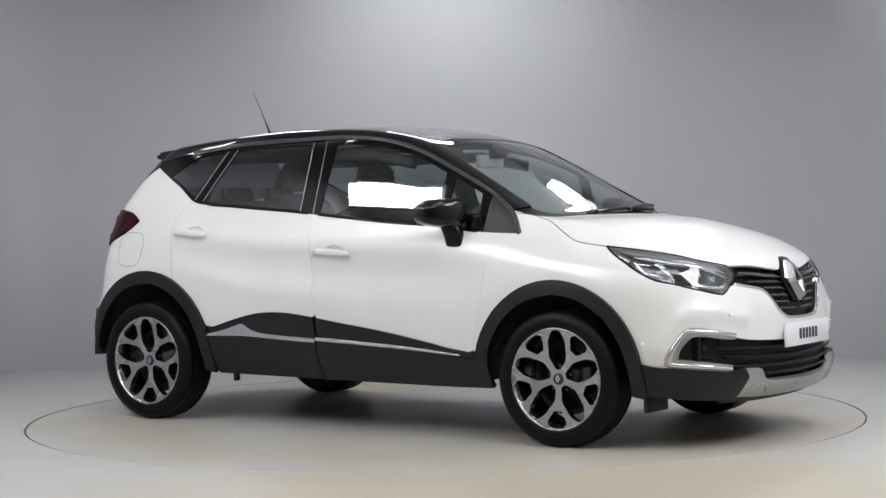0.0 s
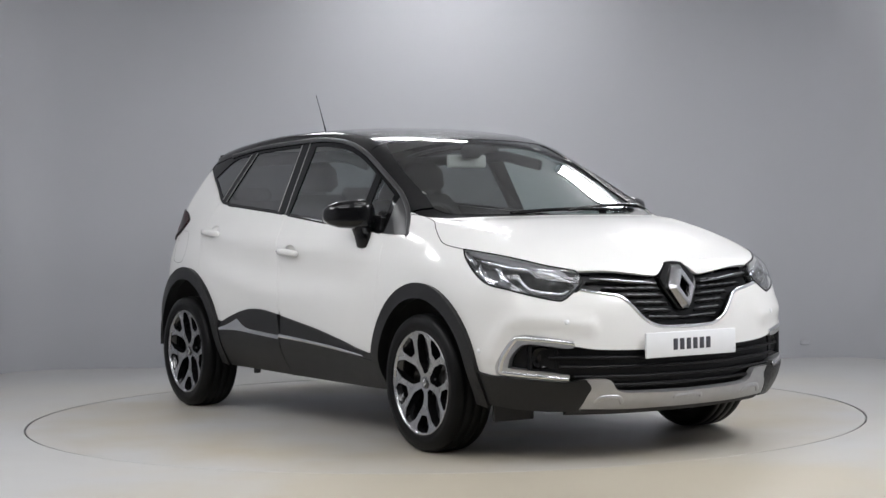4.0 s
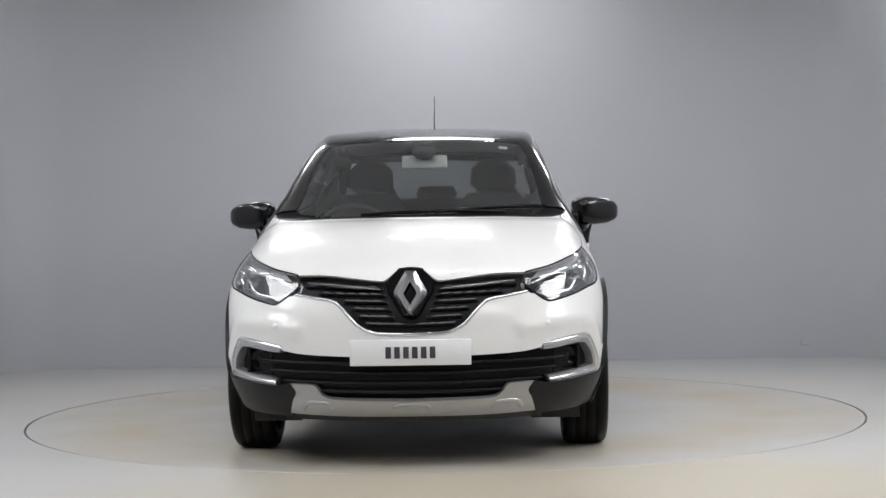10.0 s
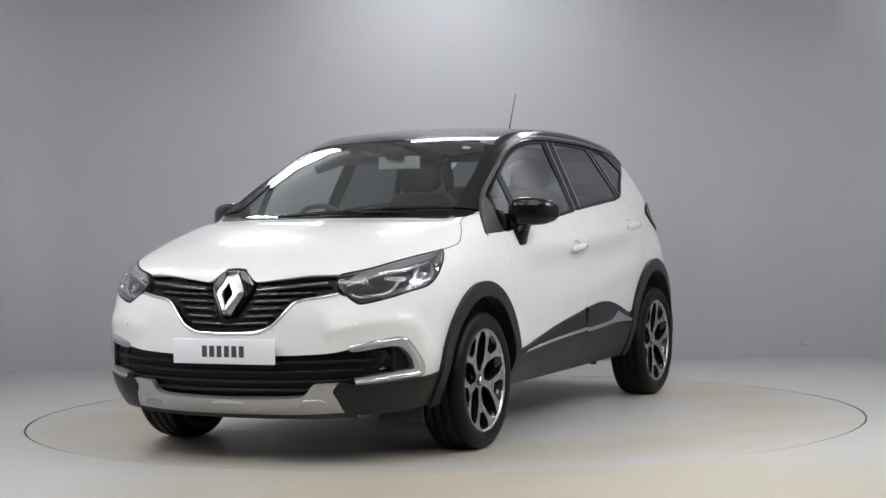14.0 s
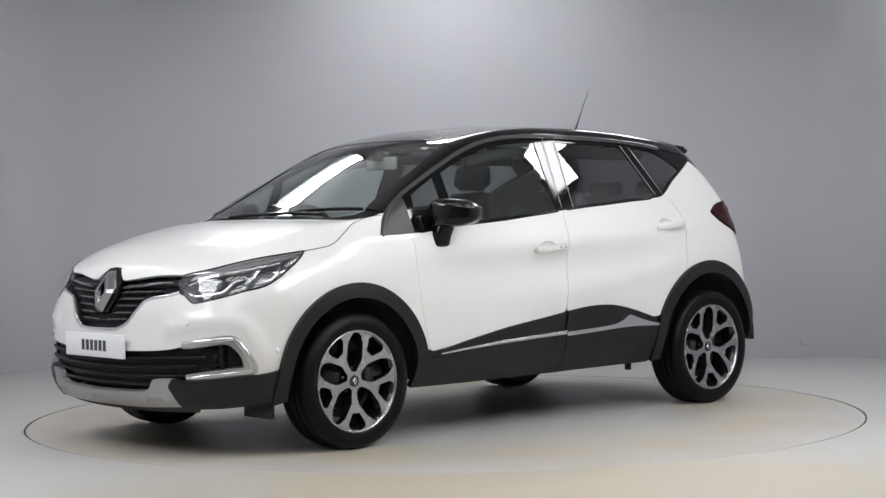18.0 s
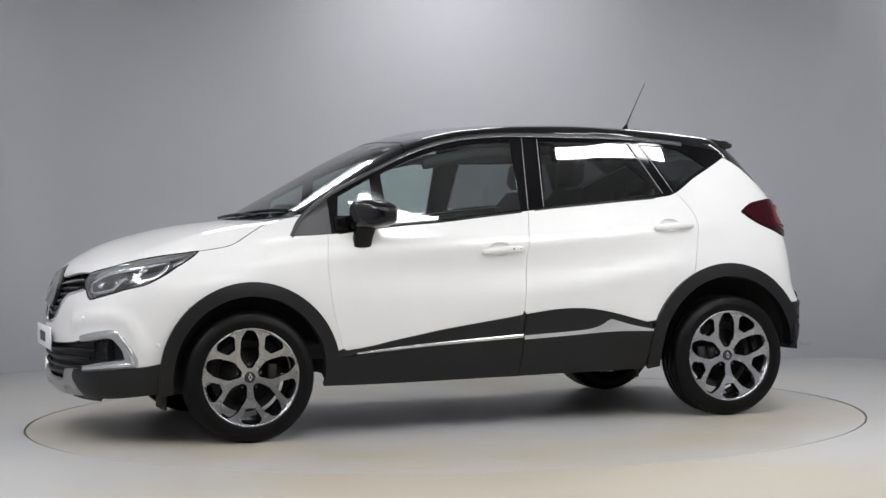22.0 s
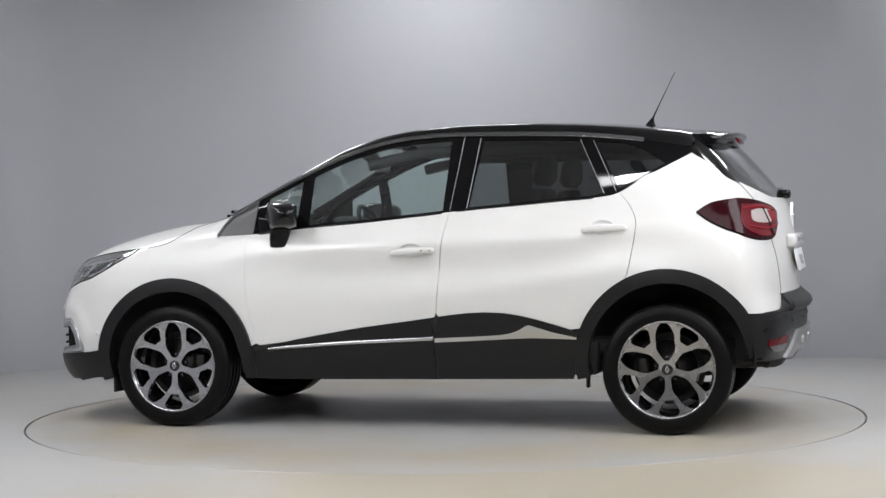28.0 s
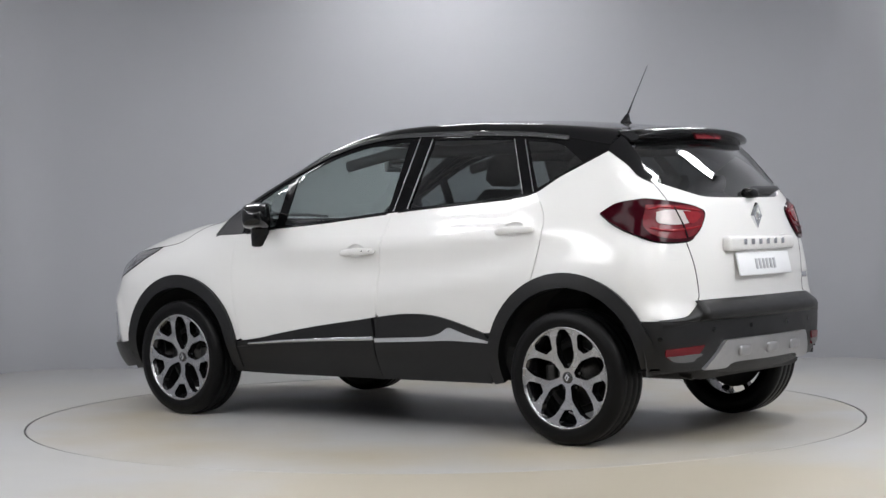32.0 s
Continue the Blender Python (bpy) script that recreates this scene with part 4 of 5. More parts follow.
    panel("lower_bumper", ring(nose((0.53, 0.245), (0.515, 0.30), (0.50, 0.335), (0.525, 0.372), n=4), corner_top, rev(front_low), arch_line(1.303, 0.444, 8, -9, 8), free((1.74, 0.825, 0.262), (1.85, 0.80, 0.25), (1.95, 0.72, 0.24), (2.06, 0.53, 0.235), way=(-0.7, -0.7, 0))),
          (-0.6, -0.8, 0), PLASTIC, bumper, off=0.012, thick=0.03, h=0.03, sides=LR, label="grey plastic lower bumper corner")
    panel("skid_plate", ring(nose((0.0, 0.232), (0.30, 0.234), (0.53, 0.245)), nose((0.53, 0.245), (0.515, 0.30), (0.50, 0.335), (0.525, 0.372), n=4), nose((0.525, 0.372), (0.43, 0.367), (0.405, 0.352), (0.375, 0.318), (0.30, 0.304), (0.0, 0.297))),
          F, SATIN, bumper, off=0.010, thick=0.03, h=0.025, both=True, label="silver front skid plate")
    panel("lower_lip", ring(nose((0.0, 0.195), (0.3, 0.197), (0.56, 0.205)), nose((0.56, 0.238), (0.3, 0.232), (0.0, 0.23))), F, DARK, bumper, off=-0.004, thick=0.04, h=0.03, both=True)
    for s in LR:
        tube("skid_ridge", nose((0.345, 0.258), (0.365, 0.282), (0.40, 0.288), (0.45, 0.286), (0.475, 0.262)) * (1, s, 1) + (0.012, 0, 0), 0.012, SATIN, bumper, up=(1, 0, 0), flat=0.5)
    tube("skid_ridge", nose((-0.08, 0.262), (-0.06, 0.276), (0.06, 0.276), (0.08, 0.262)) + (0.012, 0, 0), 0.008, SATIN, bumper, up=(1, 0, 0), flat=0.5)
    for s in LR:
        part("air_deflector", box((0.018, 0.22, 0.10), (1.70, 0.63 * s, 0.215), 0.006, turn=None), DARK, bumper)
        part("air_deflector", box((0.018, 0.04, 0.07), (-0.87, 0.62 * s, 0.240), 0.006, turn=None), DARK, car)
    # parking sensors
    for q in ((1.746, 0.843, 0.491), (2.03, 0.56, 0.62)):
        p = onto([q], (-0.7, -0.7, 0))[0]
        n = slope(np.array([p]))[0]
        for s in LR:
            bm = lathe([(0.0, 0.003), (0.009, 0.003), (0.011, 0.001), (0.0115, -0.004)], 16)
            bmesh.ops.rotate(bm, matrix=Vector((0, 1, 0)).rotation_difference(Vector((n[0], s * n[1], n[2]))).to_matrix(), verts=bm.verts)
            bmesh.ops.translate(bm, vec=p * (1, s, 1), verts=bm.verts)
            part("parking_sensor", bm, WHITE_PLATE, bumper)
    # badge: a plain diamond ring on a black shield
    bz, bx = 0.757, 2.165
    def diamond(w, h, x, cut_off):
        c = w * cut_off
        return [Vector((x, y, bz + z)) for y, z in ((c, h), (w, 0.12 * h), (w, -0.08 * h), (c * 0.8, -h), (-c * 0.8, -h), (-w, -0.08 * h), (-w, 0.12 * h), (-c, h))]
    bm = bmesh.new()
    loops = [[bm.verts.new(v) for v in q] for q in (diamond(0.072, 0.098, bx - 0.03, 0.32), diamond(0.070, 0.096, bx - 0.012, 0.32), diamond(0.050, 0.074, bx + 0.012, 0.24), diamond(0.028, 0.050, bx + 0.012, 0.05), diamond(0.023, 0.043, bx - 0.004, 0.05))]
    for p, q in zip(loops, loops[1:]):
        for k in range(8):
            bm.faces.new((p[k], p[(k + 1) % 8], q[(k + 1) % 8], q[k]))
    bmesh.ops.bevel(bm, geom=[e for e in bm.edges if e.verts[0].co.x > bx and e.verts[1].co.x > bx], offset=0.003, segments=2, affect="EDGES")
    bmesh.ops.recalc_face_normals(bm, faces=bm.faces)
    for v in bm.verts:
        v.co.x -= 0.40 * max(v.co.z - 0.69, 0)
    part("badge", bm, BADGE, bumper, "chrome diamond badge")
    bm = bmesh.new()
    edge = [(0.0, 0.648), (0.035, 0.655), (0.098, 0.757), (0.106, 0.80), (0.078, 0.842), (0.052, 0.864), (0.0, 0.869)]
    edge += [(-y, z) for y, z in reversed(edge[1:-1])]
    rows = [[bm.verts.new((x - 0.40 * max(0.757 + (z - 0.757) * k - 0.68, 0), y * k, 0.757 + (z - 0.757) * k)) for y, z in edge] for x, k in ((2.06, 1.02), (2.135, 1.0), (2.145, 0.93))]
    for p, q in zip(rows, rows[1:]):
        for k in range(len(edge)):
            bm.faces.new((p[k], p[(k + 1) % len(edge)], q[(k + 1) % len(edge)], q[k]))
    bm.faces.new(rows[-1])
    bmesh.ops.recalc_face_normals(bm, faces=bm.faces)
    part("badge_shield", bm, PIANO, bumper, "black badge shield")
    # number plate with bars for its lettering
    plate = part("number_plate", box((0.012, 0.52, 0.111), (2.186, 0, 0.506), 0.004), WHITE_PLATE, bumper, "white show plate with dark bars")
    for k in range(6):
        part("letter_bar", box((0.003, 0.024, 0.05), (2.1935, -0.095 + 0.038 * k, 0.506), 0.001), INK, plate)
    return bumper


bumper = build_front()


def build_lamps():
    outline = ring(lamp_top, lamp_low)
    lamp = panel("headlamp", outline, (-0.7, -0.7, 0), LAMP_DARK, car, off=-0.05, thick=0.0, h=0.04, sides=LR, label="clear headlamp with bright inner reflectors")
    panel("lens", outline, (-0.7, -0.7, 0), LENS_GLASS, lamp, off=0.002, thick=0.05, h=0.04, sides=LR, label="clear lamp cover")
    tube("lamp_edge", np.vstack([outline, outline[:1]]), 0.0048, PIANO, lamp, sides=LR, flat=0.6)
    inner = free((2.02, 0.53, 0.795), (1.93, 0.63, 0.845), (1.80, 0.72, 0.872), (1.66, 0.765, 0.897), way=(-0.7, -0.7, 0))
    tube("light_bar", inner - slope(inner) * 0.02, (0.006, 0.012, 0.012, 0.005), REFLECTOR, lamp, sides=LR, label="bright light guide")
    bends = [((2.029, 0.551, 0.758), (2.02, 0.583, 0.745), (1.995, 0.63, 0.748), (1.949, 0.696, 0.759), (1.926, 0.717, 0.78), (1.896, 0.73, 0.81), (1.877, 0.748, 0.816)),
             ((1.865, 0.767, 0.797), (1.832, 0.778, 0.824), (1.804, 0.769, 0.853), (1.781, 0.77, 0.861)),
             ((1.825, 0.795, 0.798), (1.76, 0.815, 0.815), (1.712, 0.81, 0.846), (1.684, 0.792, 0.876)),
             ((1.988, 0.561, 0.822), (1.96, 0.607, 0.834), (1.931, 0.654, 0.84)),
             ((1.66, 0.797, 0.876), (1.60, 0.79, 0.905), (1.546, 0.777, 0.924))]
    for line, r in zip(bends, (0.0085, 0.012, 0.009, 0.007, 0.012)):
        q = free(*line, way=(-0.7, -0.7, 0), n=4)
        tube("light_guide", q - slope(q) * 0.014, (r * 0.7, r, r, r * 0.6), REFLECTOR, lamp, sides=LR, flat=0.6, label="bright bent light guide")
    dark = ring(free((2.012, 0.505, 0.815), (1.93, 0.64, 0.838), (1.85, 0.72, 0.85), (1.86, 0.745, 0.80), (1.95, 0.68, 0.765), (2.022, 0.585, 0.745), (2.028, 0.53, 0.765), (2.022, 0.505, 0.79), (2.012, 0.505, 0.815), way=(-0.7, -0.7, 0)))
    panel("lamp_bezel", dark, (-0.7, -0.7, 0), PIANO, lamp, off=-0.032, thick=0.004, h=0.03, sides=LR, label="black inner lamp bezel")
    band_low = free((2.0, 0.515, 0.812), (1.93, 0.63, 0.848), (1.80, 0.715, 0.880), (1.65, 0.757, 0.907), (1.56, 0.77, 0.928), way=(-0.7, -0.7, 0))
    tube("dark_band", band_low - slope(band_low) * 0.016 - (0, 0, 0.010), (0.010, 0.013, 0.012, 0.008, 0.004), PIANO, lamp, sides=LR, flat=0.5, label="black band under the lamp's upper edge")
    panel("upper_band", ring(lamp_top[2:-3], band_low), (-0.7, -0.7, -0.1), LAMP_HOUSING, lamp, off=-0.012, thick=0.01, h=0.02, sides=LR, label="grey band along the lamp")
    for place, w in (((1.985, 0.61, 0.785), 0.026), ((1.905, 0.70, 0.80), 0.026)):
        q = onto([place], (-0.7, -0.7, 0))[0]
        n = slope(np.array([q]))[0]
        for s in LR:
            bm = lathe([(0.0, -0.012), (0.6, -0.006), (0.9, 0.006), (1.0, 0.014), (1.08, 0.008), (1.1, -0.02)], 4 if w < 0.03 else 6)
            bmesh.ops.scale(bm, vec=(w * 1.25, 1, w * 0.7), verts=bm.verts)
            turn = Vector((0, 1, 0)).rotation_difference(Vector((n[0], s * n[1], n[2]))).to_matrix()
            bmesh.ops.rotate(bm, matrix=turn, verts=bm.verts)
            c = (q - n * 0.026) * (1, s, 1)
            bmesh.ops.translate(bm, vec=c, verts=bm.verts)
            for f in bm.faces:
                f.smooth = False
            part("reflector", bm, REFLECTOR, lamp[s], "faceted bright lamp reflector")
    # fog lamps
    for s in LR:
        c = Vector((1.975, 0.668 * s, 0.465))
        bm = lathe([(0.0, 0.0), (0.03, 0.002), (0.042, 0.012), (0.05, 0.012), (0.055, -0.03)], 24)
        bmesh.ops.rotate(bm, matrix=Vector((0, 1, 0)).rotation_difference(Vector((0.92, s * 0.38, 0))).to_matrix(), verts=bm.verts)
        bmesh.ops.translate(bm, vec=c, verts=bm.verts)
        fog = part("fog_lamp", bm, PIANO, bumper, "round dark fog lamp")
        turn = Vector((0, 1, 0)).rotation_difference(Vector((0.92, s * 0.38, 0))).to_matrix()
        bm = lathe([(0.066, -0.03), (0.070, 0.006), (0.076, 0.012), (0.090, 0.012), (0.094, 0.004), (0.094, -0.03)], 4)
        bmesh.ops.rotate(bm, matrix=Matrix.Rotation(radians(45), 3, "Y"), verts=bm.verts)
        for f in bm.faces:
            f.smooth = False
        bmesh.ops.rotate(bm, matrix=turn, verts=bm.verts)
        bmesh.ops.translate(bm, vec=c + Vector((0.012, 0, 0)), verts=bm.verts)
        part("fog_bezel", bm, GRILLE, fog, "square dark fog lamp bezel")
        bm = lathe([(0.0, 0.006), (0.012, 0.0055), (0.019, 0.003), (0.021, -0.004)], 20)
        bmesh.ops.rotate(bm, matrix=Vector((0, 1, 0)).rotation_difference(Vector((0.92, s * 0.38, 0))).to_matrix(), verts=bm.verts)
        bmesh.ops.translate(bm, vec=c, verts=bm.verts)
        part("fog_lens", bm, STEEL, fog, "small grey fog lamp lens")
    # tail lamps
    tl = ring(free((-1.445, 0.759, 1.086), (-1.516, 0.735, 1.129), (-1.60, 0.70, 1.146), (-1.66, 0.67, 1.148), (-1.75, 0.516, 1.124), (-1.782, 0.43, 1.10), (-1.794, 0.412, 1.075), (-1.798, 0.45, 1.02), (-1.798, 0.495, 0.985), (-1.79, 0.56, 0.953), (-1.722, 0.703, 0.952), (-1.623, 0.763, 0.99), (-1.517, 0.764, 1.035), (-1.445, 0.759, 1.086), way=(0.75, -0.66, 0)))
    way = (0.75, -0.66, 0)
    lamp = panel("tail_lamp", tl, way, DARK_RED, car, off=0.012, thick=0.02, h=0.025, sides=LR, label="dark red tail lamp with white centre")
    tube("lamp_edge", np.vstack([tl, tl[:1]]), 0.006, PIANO, lamp, sides=LR)
    white = ring(free((-1.69, 0.672, 1.085), (-1.715, 0.628, 1.094), (-1.745, 0.56, 1.092), (-1.765, 0.50, 1.085), (-1.775, 0.50, 1.06), (-1.772, 0.54, 1.032), (-1.735, 0.64, 1.026), (-1.697, 0.682, 1.04), (-1.69, 0.672, 1.085), way=way))
    panel("pink_lens", ring(free((-1.752, 0.55, 1.088), (-1.775, 0.455, 1.08), (-1.785, 0.46, 1.055), (-1.78, 0.53, 1.03), (-1.752, 0.55, 1.088), way=way)), way, RED_GUIDE, lamp, off=0.020, thick=0.004, h=0.02, sides=LR, label="pinkish red inner lens")
    for up_z, low_z in ((1.108, 1.10), (1.0, 1.004)):
        arc = free((-1.665, 0.70, up_z - 0.01 if up_z > 1.05 else up_z + 0.012), (-1.71, 0.64, up_z), (-1.75, 0.55, low_z), (-1.782, 0.45, low_z - 0.01 if up_z > 1.05 else low_z + 0.014), way=way)
        tube("light_guide", arc + slope(arc) * 0.018, (0.004, 0.007, 0.007, 0.004), RED_GUIDE, lamp, sides=LR, flat=0.4, label="bright red light guide")
    cutline = gate_seam[(gate_seam[:, 2] < 1.125) & (gate_seam[:, 2] > 0.955)]
    tube("lamp_split", cutline + slope(cutline) * 0.019, 0.0035, PIANO, lamp, sides=LR)
    panel("red_lens", ring(free((-1.64, 0.685, 1.12), (-1.74, 0.52, 1.115), (-1.782, 0.425, 1.09), (-1.79, 0.455, 1.02), (-1.785, 0.55, 0.968), (-1.72, 0.69, 0.97), (-1.66, 0.73, 1.02), (-1.64, 0.685, 1.12), way=way)), way, RED_LENS, lamp, off=0.015, thick=0.004, h=0.02, sides=LR, label="red lamp lens")
    panel("white_lens", white, way, CLEAR_LENS, lamp, off=0.018, thick=0.004, h=0.02, sides=LR, label="white reversing lamp lens")


build_lamps()


def build_rear():
    low = free((-1.68, 0.83, 0.36), (-1.80, 0.74, 0.355), (-1.86, 0.52, 0.355), way=(0.7, -0.7, 0))
    top = tail((0.0, 0.681), (0.32, 0.68), (0.56, 0.676))
    bumper_r = panel("rear_bumper", ring(top, rear_bump, arch_line(-1.303, 0.452, 150, 178, 12), low, tail((0.52, 0.36), (0.3, 0.33), (0.0, 0.325))), (0.75, -0.66, 0), PLASTIC, car, off=0.006, thick=0.03, h=0.035, both=True, label="grey plastic rear bumper")
    ledge = np.vstack([tail((0.0, 0.681), (0.2, 0.68), (0.4, 0.679), (0.56, 0.676), n=3), free((-1.862, 0.58, 0.66), (-1.853, 0.655, 0.612), (-1.83, 0.718, 0.600), (-1.76, 0.775, 0.595), way=(0.7, -0.7, 0), n=3)])
    rows = []
    for drop, out in ((0.0, 0.003), (0.004, 0.010), (0.060, 0.040), (0.080, 0.040), (0.092, 0.026), (0.098, 0.006)):
        share = np.clip((ledge[:, 2:] - 0.582) / 0.098, 0.12, 1.0)
        low_line = ledge - np.array((0, 0, drop)) * share
        q = np.where(ledge[:, 1:2] < 0.55, onto(low_line, R), onto(low_line, (0.75, -0.66, 0)))
        rows.append(q + slope(q) * (0.006 + (out - 0.006) * share))
    v = np.vstack(rows)
    n = len(ledge)
    polys = [(i * n + k, i * n + k + 1, i * n + n + k + 1, i * n + n + k) for i in range(len(rows) - 1) for k in range(n - 1)]
    for s in LR:
        bm = bmesh.new()
        vs = [bm.verts.new(q * (1, s, 1)) for q in v]
        for f in polys:
            bm.faces.new([vs[i] for i in f]).smooth = True
        bmesh.ops.recalc_face_normals(bm, faces=bm.faces)
        if max(bm.faces, key=lambda f: f.calc_area()).normal.z < 0:
            bmesh.ops.reverse_faces(bm, faces=bm.faces)
        part("bumper_ledge", bm, PLASTIC, bumper_r, "grey plastic bumper ledge")
    tube("bumper_step", np.vstack([tail((0.0, 0.60), (0.4, 0.598), (0.62, 0.592)), free((-1.85, 0.67, 0.585), (-1.78, 0.77, 0.575), way=(0.7, -0.7, 0))]), 0.02, PLASTIC, bumper_r, sides=LR, flat=0.5)
    skid = ring(tail((0.0, 0.49), (0.23, 0.49), (0.40, 0.488), n=3), tail((0.40, 0.488), (0.43, 0.46), (0.52, 0.362), n=3), tail((0.52, 0.362), (0.36, 0.362), (0.30, 0.385), (0.0, 0.385), n=3))
    panel("rear_skid_plate", skid, R, SATIN, bumper_r, off=0.022, thick=0.02, h=0.03, both=True, label="silver rear skid plate")
    for y in (-0.25, 0.0, 0.25):
        part("skid_rib", box((0.034, 0.10, 0.05), (-1.926 + 0.2 * y * y, y, 0.43), 0.014, 3), SATIN, bumper_r)
    refl = ring(free((-1.775, 0.75, 0.462), (-1.86, 0.57, 0.472), (-1.862, 0.55, 0.465), (-1.85, 0.60, 0.415), (-1.84, 0.62, 0.402), (-1.79, 0.70, 0.405), (-1.775, 0.75, 0.43), (-1.775, 0.75, 0.462), way=(0.75, -0.66, 0)))
    panel("rear_reflector", refl, (0.75, -0.66, 0), RED_LENS, bumper_r, off=0.012, thick=0.01, h=0.02, sides=LR, label="red bumper reflector")
    panel("reflector_lower", ring(free((-1.775, 0.745, 0.43), (-1.86, 0.57, 0.434), (-1.85, 0.60, 0.415), (-1.84, 0.62, 0.402), (-1.79, 0.70, 0.405), (-1.775, 0.745, 0.43), way=(0.75, -0.66, 0))), (0.75, -0.66, 0), DASH, bumper_r, off=0.015, thick=0.006, h=0.02, sides=LR)
    for q in ((-1.785, 0.793, 0.509), (-1.90, 0.50, 0.54), (-1.93, 0.20, 0.545)):
        p = onto([q], (0.75, -0.66, 0))[0]
        n = slope(np.array([p]))[0]
        for s in LR:
            bm = lathe([(0.0, 0.0085), (0.009, 0.0085), (0.011, 0.0075), (0.0115, 0.0)], 16)
            bmesh.ops.rotate(bm, matrix=Vector((0, 1, 0)).rotation_difference(Vector((n[0], s * n[1], n[2]))).to_matrix(), verts=bm.verts)
            bmesh.ops.translate(bm, vec=p * (1, s, 1), verts=bm.verts)
            part("parking_sensor", bm, PIANO, bumper_r)
    # plate, handle bar and badge
    plate = part("number_plate", box((0.012, 0.52, 0.111), (0, 0, 0), 0.004, turn=Matrix.Rotation(radians(12), 4, "Y")), WHITE_PLATE, gate, "white show plate with pale bars")
    plate.location = (-1.892, 0, 0.835)
    for k in range(6):
        part("letter_bar", box((0.003, 0.022, 0.05), (-0.0085, -0.09 + 0.036 * k, 0), 0.001, turn=Matrix.Rotation(radians(12), 4, "Y")), PALE_INK, plate)
    bar = part("handle_bar", box((0.05, 0.66, 0.07), (-1.868, 0, 0.935), 0.018, 3), PAINT, gate, "white tailgate handle bar with raised chrome bars")
    for k in range(6):
        part("raised_bar", box((0.006, 0.03, 0.028), (-1.895, -0.19 + 0.076 * k, 0.942), 0.002), CHROME, bar)
    part("small_badge", box((0.006, 0.05, 0.025), (-1.878, -0.45, 0.765), 0.002), CHROME, gate)
    bm = bmesh.new()
    bz, bx = 1.066, -1.852
    loops = [[bm.verts.new((bx - d + 0.22 * (z - 0) * 0, y, bz + z)) for y, z in ((0, h), (w, 0), (0, -h), (-w, 0))] for w, h, d in ((0.044, 0.066, -0.006), (0.040, 0.06, 0.010), (0.028, 0.044, 0.011), (0.022, 0.036, 0.0))]
    for p, q in zip(loops, loops[1:]):
        for k in range(4):
            bm.faces.new((p[k], p[(k + 1) % 4], q[(k + 1) % 4], q[k]))
    bmesh.ops.recalc_face_normals(bm, faces=bm.faces)
    part("badge", bm, CHROME, gate, "chrome diamond badge")
    # spoiler and wiper
    spoiler = part("spoiler", spoiler_mesh(), GLOSS_BLACK, gate, "gloss black roof spoiler")
    part("brake_light", box((0.014, 0.24, 0.034), (-1.585, 0.0, 1.462), 0.004, 2, Matrix.Rotation(radians(35), 4, "Y")), RED_LENS, spoiler, "pale red high brake light")
    tube("rear_wiper", [(-1.815, 0.02, 1.175), (-1.80, -0.1, 1.19), (-1.775, -0.30, 1.195), (-1.74, -0.44, 1.203)], (0.03, 0.026, 0.022, 0.012), PIANO, gate, up=(-0.8, 0, 0.5), flat=0.6, label="black rear wiper")
    part("wiper_hub", box((0.06, 0.09, 0.05), (-1.82, 0.0, 1.175), 0.018, 3), PIANO, gate)
    # aerial
    base = part("aerial", blob([((-1.115, 0, 1.545), (0.034, 0, 0), (0, 0.02, 0)), ((-1.113, 0, 1.562), (0.025, 0, 0), (0, 0.016, 0)), ((-1.125, 0, 1.595), (0.008, 0, 0), (0, 0.008, 0))], 14), PIANO, roof, "thin black roof aerial")
    tube("mast", [(-1.122, 0, 1.585), (-1.163, 0, 1.67), (-1.247, 0, 1.836)], (0.006, 0.0026, 0.0016), PIANO, base, up=(0, 1, 0))


def spoiler_mesh():
    """A rounded lip that carries the roof line on over the tailgate window."""
    bm = bmesh.new()
    rows = []
    for k in range(25):
        y = -0.53 + 1.06 * k / 24
        edge = abs(y) / 0.53
        x0, x1 = -1.40, -1.612 + 0.09 * edge**3
        zt = onto([(x0, y, 1.9)], T)[0][2]
        low = 0.078 - 0.03 * edge**4
        pts = [(x0, y, zt + 0.003), (x0 - 0.1, y, zt - 0.004), (x1 + 0.03, y, zt - 0.014), (x1 + 0.004, y, zt - 0.02), (x1, y, zt - 0.028), (x1 + 0.012, y, zt - 0.04), (x1 + 0.055, y, zt - low), (x0 - 0.03, y, zt - low)]
        rows.append([bm.verts.new(p) for p in pts])
    for p, q in zip(rows, rows[1:]):
        for i in range(len(p)):
            j = (i + 1) % len(p)
            bm.faces.new((p[i], p[j], q[j], q[i])).smooth = True
    bm.faces.new(rows[0])
    bm.faces.new(rows[-1])
    bmesh.ops.recalc_face_normals(bm, faces=bm.faces)
    return bm


build_rear()


